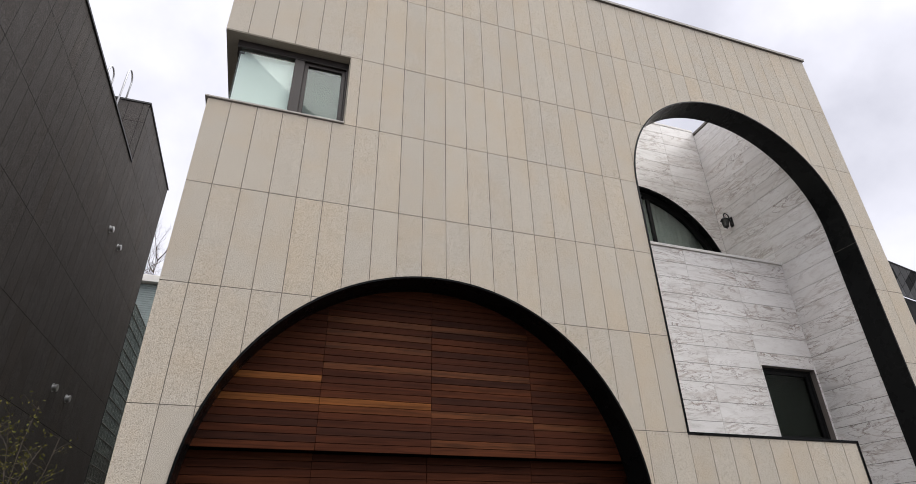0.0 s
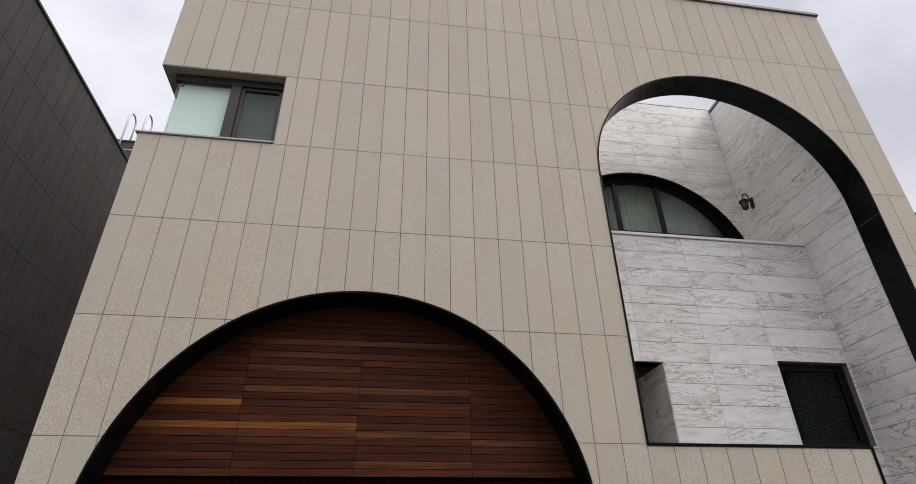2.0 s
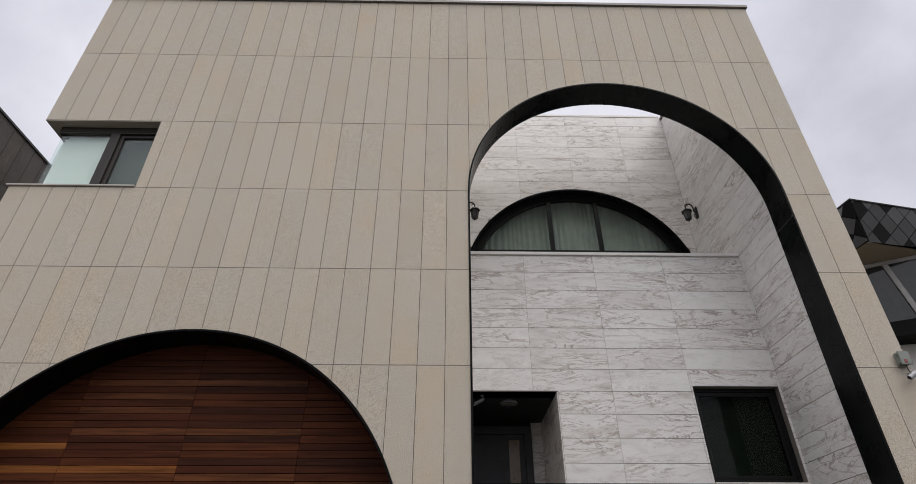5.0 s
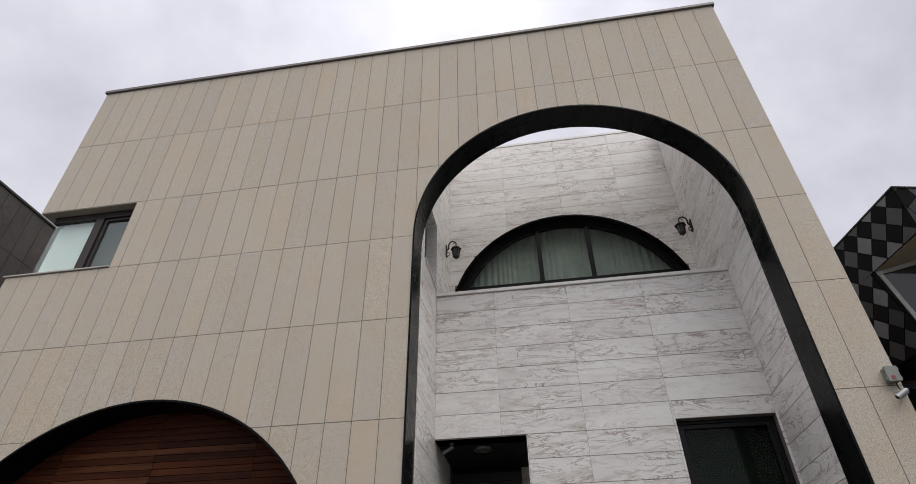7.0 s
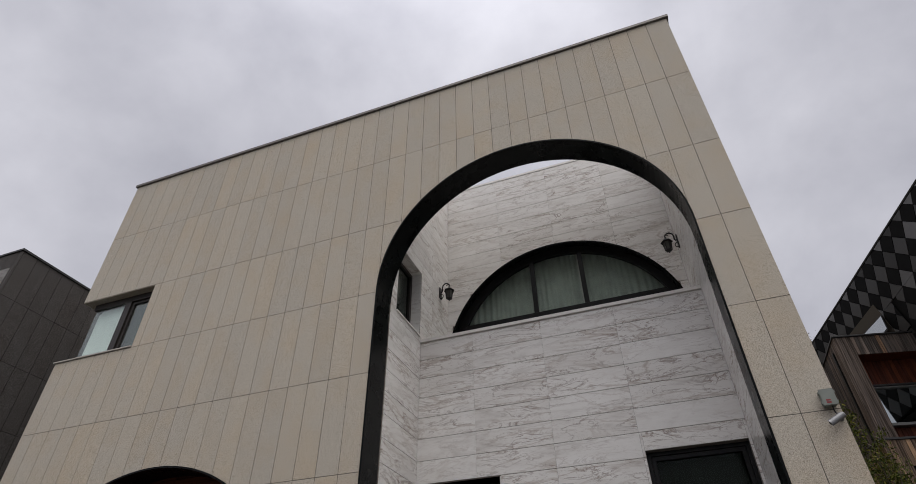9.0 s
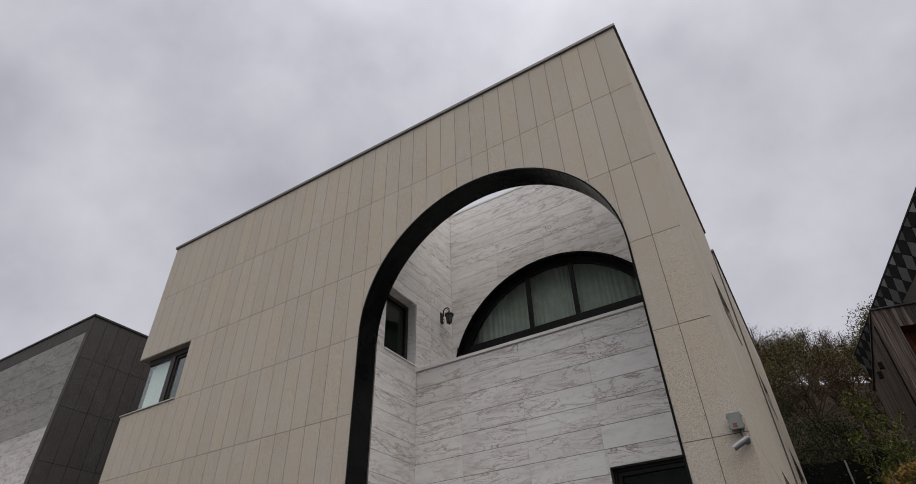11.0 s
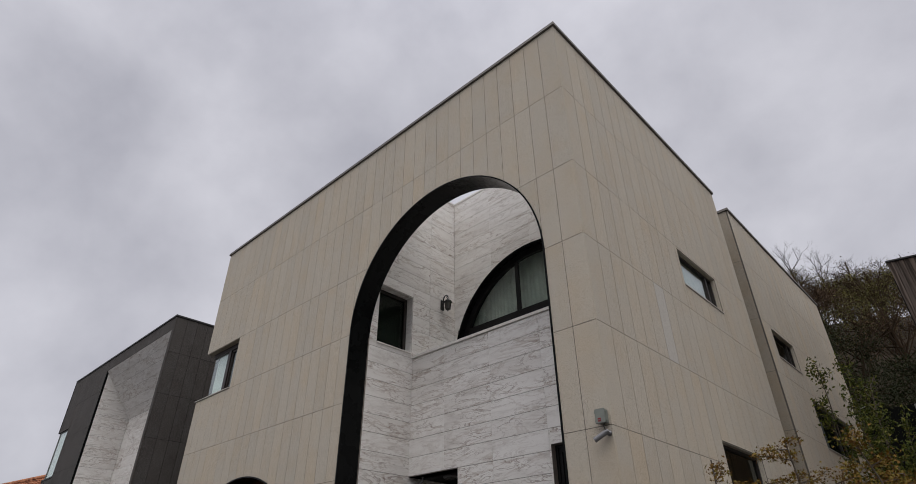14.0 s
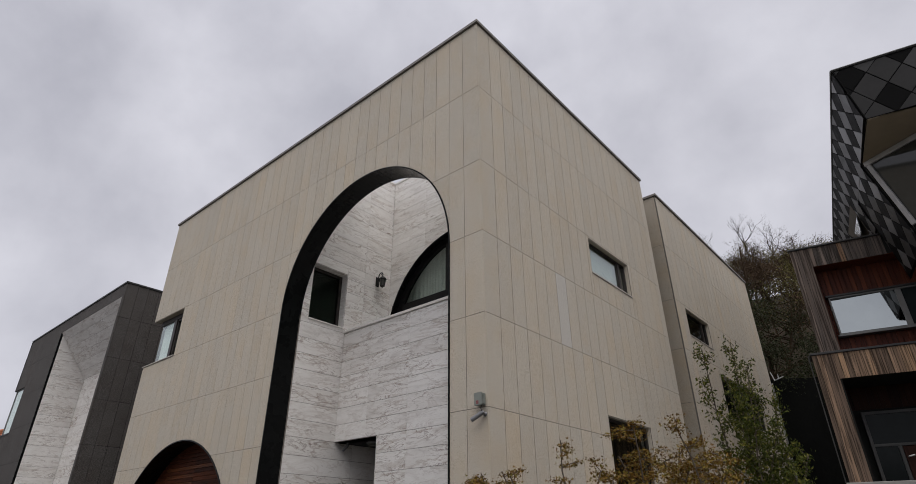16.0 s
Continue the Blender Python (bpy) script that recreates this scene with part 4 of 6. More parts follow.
part("cable", tube([(9.29, FY - 0.04, 4.145), (9.284, FY - 0.045, 4.115), (9.29, FY - 0.04, 4.085), (9.305, FY - 0.035, 4.07)], 0.006, 6), CABLE, box_t, "black cable")

bullet_camera(pose(4.80, CY1 + 0.16, PORCH_Z - 0.001, 180, 0, 0), 0.7)
pl = thing("porch_light", "round flush ceiling light, switched off", "ceiling light")
part("rim", lathe([(0.115, PORCH_Z - 0.03), (0.12, PORCH_Z - 0.015), (0.12, PORCH_Z - 0.001)], 24), SILVER, pl, smooth=False)
part("diffuser", lathe([(0.03, PORCH_Z - 0.055), (0.08, PORCH_Z - 0.046), (0.105, PORCH_Z - 0.0305)], 24), GLASS_PALE, pl, smooth=True)
for o in pl.children:
    o.location = (5.18, CY1 + 0.45, 0)

# ---- charcoal house on the west ----
NX0, NX1, NY, NTOP = -12.3, -3.75, 5.43, 9.46
N_ROWS = [9.46, 8.42, 7.26, 6.11, 4.96, 3.81, 2.66, 1.5, 0.3]
RX0, RX1, RZ = -8.85, -3.87, 9.07
N_BX, N_BTOP, N_BY0, N_BY1 = -9.0, 11.155, 11.73, 15.46
dark_house = thing("neighbour_house", "charcoal granite house with a marble-lined recess and rooftop ladder", "house")
NWIN = (NX0 - 0.1, -11.25, 6.05, 7.6)
n_front = part("front_wall", boxes(*[(a, b, NY + DEEP, NY + 0.4, c, d) for a, b, c, d in walls_with_holes(NX0 + 0.03, NX1 - 0.03, -1, NTOP, [(RX0, RX1, -1, RZ), NWIN])]), DARK_SEALANT, dark_house)
n_side = part("side_wall", boxes((NX1 - 0.35, NX1 - DEEP, NY + 0.4, N_BY1, -1, NTOP), (NX1 - 0.35, NX1 - DEEP, N_BY0 + DEEP, N_BY1, NTOP, N_BTOP)), DARK_SEALANT, dark_house, "charcoal granite side wall")
n_upper = part("stair_tower", boxes((N_BX, NX1 - 0.36, N_BY0 + DEEP, N_BY1, NTOP - 0.5, N_BTOP)), DARK_SEALANT, dark_house, "charcoal granite roof tower")
part("roof", boxes((NX0 + 0.1, NX1 - 0.36, NY + 0.41, N_BY1, NTOP - 0.4, NTOP - 0.3)), CONCRETE, dark_house)
part("back_wall", boxes((NX0, NX0 + 0.3, NY + 1.5, N_BY1, -1, NTOP), (NX0 + 0.3, NX1 - 0.36, N_BY1 - 0.3, N_BY1, -1, NTOP - 0.5)), DARK_STONE, dark_house)
part("coping", bevelled(boxes((NX0 - 0.02, NX1 + 0.025, NY - 0.025, NY + 0.3, NTOP, NTOP + 0.05)), 0.004), DARK_COPING, dark_house)
part("coping", bevelled(boxes((NX1 - 0.3, NX1 + 0.025, NY + 0.305, N_BY0 - 0.03, NTOP, NTOP + 0.05)), 0.004), DARK_COPING, dark_house)
part("coping", bevelled(boxes((N_BX - 0.02, NX1 + 0.025, N_BY0 - 0.025, N_BY1 + 0.02, N_BTOP, N_BTOP + 0.05)), 0.004), DARK_COPING, dark_house)
# marble recess with a sloping head
RBY, RBZ = 6.50, 7.66
n_head = part("recess_head", prism([(NY + 0.02, RZ + 0.011), (RBY + 0.03, RBZ + 0.011), (RBY + 0.03, RZ + 0.2), (NY + 0.02, RZ + 0.2)], "x", RX0, RX1), MARBLE_JOINT, dark_house)
n_back = part("recess_back", boxes((RX0, RX1, RBY + 0.012, RBY + 0.2, -1, RBZ + 0.3)), MARBLE_JOINT, dark_house)
n_cheek = part("recess_cheek", prism([(NY + 0.41, -1), (RBY + 0.012, -1), (RBY + 0.012, RBZ + 0.02), (NY + 0.41, RZ - 0.5)], "x", RX0 - 0.2, RX0 - 0.012), MARBLE_JOINT, dark_house)
part("lining", boxes((RX0 - 0.001, RX0 + 0.012, NY - 0.012, NY + 0.05, -1, RZ)), BLACK_STEEL, dark_house, "black steel edge trim")
nw = part("corner_window", bevelled(boxes((NX0 - 0.02, -11.25, NY - 0.02, NY + 0.3, 6.0, 6.045)), 0.004), DARK_COPING, dark_house, "corner window with pale blind")
part("frame", hoop("y", NY + 0.03, NY + 0.07, NX0 + 0.06, -11.25, 6.05, 7.6, 0.025), GREY_FRAME, nw)
part("blind", boxes((NX0 + 0.09, -11.27, NY + 0.075, NY + 0.085, 6.06, 7.59)), BLIND, nw)
pane("pane", "y", NY + 0.05, NX0 + 0.08, -11.27, 6.07, 7.58, nw)
pane("pane", "x", NX0 + 0.07, NY + 0.10, NY + 1.5, 6.05, 7.6, nw)

lad = thing("roof_ladder", "galvanised rooftop ladder with two hooped handrails", "ladder")
for x in (-4.36, -4.76):
    pts = [(x, N_BY0 - 0.16, NTOP - 0.3), (x, N_BY0 - 0.16, 11.86)] + [(x, N_BY0 + 0.04 - 0.20 * math.cos(a), 11.86 + 0.20 * math.sin(a)) for a in [radians(d) for d in range(15, 180, 15)]] + [(x, N_BY0 + 0.24, 11.86), (x, N_BY0 + 0.24, N_BTOP + 0.052)]
    part("handrail", tube(pts, 0.021, 10), GALV, lad, smooth=True)
for k in range(5):
    part("rung", tube([(-4.76, N_BY0 - 0.16, 9.4 + 0.35 * k), (-4.36, N_BY0 - 0.16, 9.4 + 0.35 * k)], 0.012, 8), GALV, lad, smooth=True)


def vent_cap(y, z):
    v = thing("vent_cap", "round brushed-steel vent cap on charcoal granite", "vent", "vents on the charcoal wall")
    turn = pose(NX1 - 0.001, y, z, 0, 90, 0)
    for name, prof, mat in (("collar", [(0.078, 0.0), (0.078, 0.012), (0.06, 0.014)], GALV), ("hood", [(0.056, 0.0142), (0.056, 0.052), (0.066, 0.054), (0.066, 0.074), (0.062, 0.078), (0.02, 0.08)], GALV)):
        bm = lathe(prof, 18)
        bmesh.ops.transform(bm, matrix=turn, verts=bm.verts[:])
        part(name, bm, mat, v)


for y, z in ((11.77, 7.77), (12.62, 7.78), (11.54, 4.41), (12.40, 4.42)):
    vent_cap(y, z)


def dark_panels():
    h = 0.004

    def lay(parent, axis, at, u0, u1, z0, z1, holes=(), flip=False):
        us = [u0]
        while us[-1] < u1 - 0.05:
            us.append(min(u1, us[-1] + 0.302))
        for a, b in zip(us, us[1:]):
            hs = [(max(q[0], a), min(q[1], b), max(q[2], z0), min(q[3], z1)) for q in holes if q[0] < b and q[1] > a and q[2] < z1 and q[3] > z0]
            for c in walls_with_holes(a, b, z0, z1, hs) if hs else [(a, b, z0, z1)]:
                if c[1] - c[0] < 0.02 or c[3] - c[2] < 0.02:
                    continue
                me = slab_mesh(c[1] - c[0] - 2 * h, c[3] - c[2] - 2 * h, DARK_STONE, axis)
                piece("panel", me, parent, tilt_y(c[0] + h, at, c[2] + h) if axis == "y" else tilt_x(at, c[0] + h, c[2] + h))
    for z1, z0 in zip(N_ROWS[:-1], N_ROWS[1:]):
        lay(n_side, "x", NX1, NY + 0.032, N_BY1, z0, z1)
        lay(n_front, "y", NY, NX0, NX1, z0, z1, [(RX0, RX1, -1, RZ), NWIN])
    for z1, z0 in ((N_BTOP, 10.6), (10.6, NTOP)):
        lay(n_side, "x", NX1, N_BY0 + 0.032, N_BY1, z0, z1)
        lay(n_upper, "y", N_BY0, -6.0, NX1, z0, z1)
    # marble of the recess
    g = 0.0025
    for z0, z1 in rows(1.0, RBZ, 7.3, 0.31):
        for u0, u1 in spans(RX0 + 0.012, RX1, [-8.3, -7.2, -6.1, -5.0]):
            piece("tile", slab_mesh(u1 - u0 - 2 * g, z1 - z0 - 2 * g, MARBLE, "y", 0.012), n_back, pose(u0 + g, RBY, z0 + g))
        if z1 <= RBZ:
            piece("tile", slab_mesh(RBY - NY - 0.06, z1 - z0 - 2 * g, MARBLE, "x", 0.012), n_cheek, pose(RX0 + 0.026, NY + 0.055, z0 + g))
    top = prism([(NY + 0.055, RBZ + 0.003), (RBY, RBZ + 0.003), (NY + 0.055, RZ - 0.08)], "x", RX0 + 0.012, RX0 + 0.026)
    part("tile", top, MARBLE, n_cheek)
    slope = math.hypot(RBY - NY, RZ - RBZ)
    ang = math.degrees(math.atan2(RZ - RBZ, RBY - NY))
    k = 6
    for i in range(k):
        for u0, u1 in spans(RX0, RX1, [-8.6, -7.5, -6.4, -5.3] if i % 2 else [-8.0, -6.9, -5.8, -4.7]):
            w, d = u1 - u0 - 2 * g, slope / k - 2 * g
            me = slab_mesh(w, d, MARBLE, "y", 0.012)
            at = Vector((u0 + g, RBY - (RBY - NY) * (i / k) - 0.001, RBZ + (RZ - RBZ) * (i / k) + 0.001))
            piece("tile", me, n_head, Matrix.Translation(at) @ pose(0, 0, 0, 90 - ang, 0, 0))


# glass-block screen behind the charcoal house
GBLOCK = Nodes("sparkle_glass_block", 0.3, spec=0.4)
gco = GBLOCK.coords(shuffle=3.0)
gv = GBLOCK.add("ShaderNodeTexVoronoi", Scale=21.0)
GBLOCK.link(gco, gv.inputs["Vector"])
# pale specks in the colour are painted sparkles of light
GBLOCK.colour(GBLOCK.ramp(gv.outputs["Distance"], (0.16, (0.62, 0.68, 0.65)), (0.32, (0.09, 0.115, 0.11)), (0.8, (0.03, 0.045, 0.045))))
GBLOCK.bump(gv.outputs["Distance"], 0.6, 0.02)
gb = thing("glass_block_screen", "tall screen of textured glass blocks with pale joints", "glass screen")
gb_back = part("joints", boxes((NX1 - 0.10, NX1 - 0.018, N_BY1 + 0.01, 18.4, 0.3, 7.60)), plain("pale_joint", (0.60, 0.63, 0.61), 0.7), gb)


def glass_blocks():
    bm = bevelled(boxes((0, 0.03, 0, 0.29, 0, 0.29)), 0.006)
    me = mesh_of("block", bm, GBLOCK.mat)
    for i in range(10):
        for j in range(24):
            piece("block", me, gb_back, pose(NX1 - 0.03, N_BY1 + 0.02 + 0.305 * i, 0.36 + 0.302 * j))
    strip = mesh_of("strip", bevelled(boxes((0, 0.055, 0, 2.9, -0.008, 0.008)), 0.003), GALV)
    for j in range(25):
        piece("strip", strip, gb_back, pose(NX1 - 0.04, N_BY1 + 0.012, 0.354 + 0.302 * j))


bgh = thing("far_house", "far house with white eaves and grey-green ribbed cladding", "house")
SIDING = plain("grey_green_siding", (0.20, 0.24, 0.23), 0.6)
part("wall", boxes((-12, 2, 24.0, 32, 0, 11.7)), SIDING, bgh)
part("eaves", bevelled(boxes((-12.2, 2.2, 23.7, 32.3, 11.72, 12.02)), 0.01), WHITE_WALL, bgh)
bm = bmesh.new()
for k in range(60):
    box_into(bm, -12, 2, 23.975, 23.998, 6.0 + 0.095 * k, 6.088 + 0.095 * k)
part("cladding", bm, SIDING, bgh)

# far house with a clay-tiled hip roof, behind the charcoal house
TERRACOTTA = Nodes("weathered_clay_tile", 0.85, spec=0.15)
tco = TERRACOTTA.coords()
TERRACOTTA.colour(TERRACOTTA.ramp(TERRACOTTA.noise(tco, 3.2, 4, 0.7), (0.32, (0.10, 0.045, 0.03)), (0.48, (0.30, 0.12, 0.065)), (0.62, (0.42, 0.20, 0.11)), (0.75, (0.50, 0.33, 0.20))))
tiled = thing("tiled_house", "far house with an orange clay-tiled hip roof", "house")
part("wall", boxes((-35.5, -26.0, 5.0, 24.0, -1, 6.3)), WHITE_WALL, tiled)


def tiled_slope(e0, e1, r0, r1, rows_, cols_):
    """A roof slope of barrel tiles between an eave and a ridge line."""
    bm = bmesh.new()
    e0, e1, r0, r1 = [Vector(p) for p in (e0, e1, r0, r1)]
    up = (e1 - e0).cross(r0 - e0).normalized()
    up = up if up.z > 0 else -up
    prev = None
    for k in range(rows_):
        for f, drop in ((k / rows_, 0.05), ((k + 0.98) / rows_, 0.0)):
            a, b = e0.lerp(r0, f), e1.lerp(r1, f)
            row = [bm.verts.new(a.lerp(b, i / cols_) + up * (drop + 0.05 * abs(math.sin(math.pi * i / 4)))) for i in range(cols_ + 1)]
            if prev:
                for i in range(cols_):
                    bm.faces.new((prev[i], prev[i + 1], row[i + 1], row[i]))
            prev = row
    return bm


C1, C2, C3, C4 = (-25.0, 4.0, 6.35), (-25.0, 25.0, 6.35), (-36.5, 25.0, 6.35), (-36.5, 4.0, 6.35)
R1, R2 = (-30.7, 10.0, 8.9), (-30.7, 19.0, 8.9)
part("roof", tiled_slope(C1, C2, R1, R2, 18, 260), TERRACOTTA.mat, tiled, "weathered orange clay roof tiles")
part("roof", tiled_slope(C4, C1, R1, R1, 18, 160), TERRACOTTA.mat, tiled)
part("roof", tiled_slope(C3, C4, R2, R1, 18, 160), TERRACOTTA.mat, tiled)
part("ridge_cap", tube([Vector(C1) + Vector((0, 0, 0.08)), Vector(R1) + Vector((0, 0, 0.1)), Vector(R2) + Vector((0, 0, 0.1))], 0.11, 8), TERRACOTTA.mat, tiled)

# ---- wood-clad house on the east ----
UX0, UX1, UY, UZ0, UZ1 = 11.83, 13.49, 13.32, 5.93, 8.265
IX0, IZ1 = 12.17, 7.83
LX0, LY, LZ1 = 11.63, 12.98, 5.88
PX, PZ1 = 12.005, 5.40                      # inner edge and head of the porch
wood_house = thing("wood_house", "weathered cedar-clad house with red-stained recesses and grey windows", "house")
wood_house.matrix_basis = pose(UX0, UY, 0, 0, 0, 13) @ pose(-UX0, -UY, 0)      # turned a little from the street
SKEW = math.tan(radians(13))      # the west walls run due north


def plan_solid(*solids):
    """Upright solids, each a plan outline with its foot and head."""
    bm = bmesh.new()
    for outline_, z0, z1 in solids:
        lo = [bm.verts.new((x, y, z0)) for x, y in outline_]
        hi = [bm.verts.new((x, y, z1)) for x, y in outline_]
        bm.faces.new(lo[::-1])
        bm.faces.new(hi)
        for k in range(len(lo)):
            bm.faces.new((lo[k], lo[(k + 1) % len(lo)], hi[(k + 1) % len(lo)], hi[k]))
    return bm


UB, LB = UY + 0.42, LY + 1.1      # backs of the two recesses
w_up = part("upper_box", plan_solid(
    ([(UX0 + 0.03, UY + 0.022), (IX0 - 0.022, UY + 0.022), (IX0 - 0.022, UB), (UX0 + 0.03 + SKEW * 0.40, UB)], UZ0, UZ1 - 0.01),
    ([(IX0 - 0.022, UY + 0.022), (17.0, UY + 0.022), (17.0, 18.5), (13.05, 18.5), (IX0 - 0.022, UY + 1.2)], IZ1 + 0.022, UZ1 - 0.01),
    ([(UX0 + 0.03 + SKEW * 0.40, UB + 0.001), (17.0, UB + 0.001), (17.0, 18.5), (13.05, 18.5)], UZ0, IZ1 + 0.02),
    ([(IX0 - 0.02, UY + 0.1), (17.0, UY + 0.1), (17.0, UB), (IX0 - 0.02, UB)], UZ0, 6.0)), INSIDE, wood_house)
w_low = part("lower_box", plan_solid(
    ([(LX0 + 0.03, LY + 0.022), (PX, LY + 0.022), (PX, LB), (LX0 + 0.03 + SKEW * 1.08, LB)], -0.3, LZ1 - 0.01),
    ([(PX, LY + 0.022), (17.0, LY + 0.022), (17.0, LB), (PX, LB)], PZ1, LZ1 - 0.01),
    ([(LX0 + 0.03 + SKEW * 1.08, LB + 0.001), (17.0, LB + 0.001), (17.0, 18.5), (LX0 + 1.32, 18.5)], -0.3, LZ1 - 0.01)), INSIDE, wood_house)
part("plinth", bevelled(boxes((LX0 - 0.06, 17.0, LY - 0.08, LY + 1.3, -0.3, 3.58)), 0.01), CONCRETE, wood_house, "concrete plinth under the porch")
part("coping", bevelled(plan_solid(([(UX0 - 0.03, UY - 0.03), (UX1, UY - 0.03), (UX1 + 0.5, 18.5), (UX0 + 1.15, 18.5)], UZ1, UZ1 + 0.035)), 0.004), DARK_COPING, wood_house)
part("coping", bevelled(boxes((LX0 - 0.03, 17.0, LY - 0.03, UY + 0.2, LZ1, LZ1 + 0.04)), 0.004), DARK_COPING, wood_house)
wwin = part("window", hoop("y", UY + 0.26, UY + 0.34, 12.29, 15.1, 6.374, 7.186, 0.032), GREY_FRAME, wood_house, "wide window with grey aluminium frame")
glazing_bars("y", UY + 0.262, UY + 0.338, [(13.44, 13.542, 6.409, 7.152)], wwin, GREY_FRAME)
part("sill", bevelled(boxes((12.251, 15.1, UY + 0.22, UY + 0.38, 6.335, 6.372)), 0.004), GREY_FRAME, wwin)
part("head", bevelled(boxes((12.251, 15.1, UY + 0.23, UY + 0.38, 7.188, 7.227)), 0.004), DARK_COPING, wwin)
wide_pane = pane("pane", "y", 0.0, -0.526, 0.592, 6.406, 7.155, wwin, plain("bright_reflecting_glass", (0.40, 0.43, 0.43), 0.03, 1.0, vary=0.02))
wide_pane.matrix_basis = pose(12.848, UY + 0.31, 0, 0, 0, -2.6)      # turned out of line with its frame so that it mirrors more sky
pane("pane", "y", UY + 0.30, 13.542, 15.05, 6.406, 7.155, wwin, plain("dim_reflecting_glass", (0.02, 0.025, 0.026), 0.05, spec=0.4))
pdoor = part("porch_door", hoop("y", LY + 0.95, LY + 1.03, 12.24, 15.0, 1.0, 4.90, 0.055), DIM_FRAME, wood_house, "dark red door with grey frame and glass side panel")
glazing_bars("y", LY + 0.952, LY + 1.028, [(12.296, 14.944, 4.25, 4.30), (12.66, 12.72, 1.056, 4.249)], pdoor, DIM_FRAME)
part("transom_pane", boxes((12.29, 14.94, LY + 0.98, LY + 0.99, 4.295, 4.85)), plain("dark_glass", (0.012, 0.015, 0.015), 0.12, spec=0.1), pdoor)
part("side_pane", boxes((12.29, 12.665, LY + 0.98, LY + 0.99, 1.05, 4.255)), plain("dark_glass", (0.012, 0.015, 0.015), 0.12, spec=0.1), pdoor)
part("leaf", bevelled(boxes((12.73, 14.0, LY + 0.96, LY + 1.02, 1.06, 4.24)), 0.004), SHADED_RED, pdoor, "dark red door leaf")
part("handle", tube([(12.77, LY + 0.958, 4.05), (12.77, LY + 0.90, 4.05), (12.86, LY + 0.90, 4.07)], 0.014, 8), GALV, pdoor)
part("downpipe", tube([(LX0 - 0.05, LY + 0.1, LZ1 + 0.03), (LX0 - 0.05, LY + 0.1, 0.5)], 0.010, 10), DIM_FRAME, wood_house, "grey downpipe")


def wall_light(y, z):
    """A small closed box light on the west wall, with a slotted lower face."""
    w = thing("wall_light", "small black box light on weathered cedar boards", "wall light", "lights on the cedar wall", at=(11.80, y, z))
    part("case", bevelled(boxes((-0.06, 0.02, -0.045, 0.045, -0.075, 0.075)), 0.005, 2), BLACK_FRAME, w)
    part("backplate", bevelled(boxes((0.0, 0.035, -0.052, 0.052, -0.083, 0.083)), 0.004), BLACK_FRAME, w)


wall_light(15.25, 7.76)
wall_light(16.0, 7.80)
part("channel", bevelled(boxes((-0.03, 0.012, -0.055, 0.055, 0.0, 2.1)), 0.003), BLACK_FRAME, wood_house, "dark upright strip on the cedar wall").matrix_basis = pose(UX0 + SKEW * 0.42 - 0.004, UY + 0.42, 5.97, 0, 0, -13)


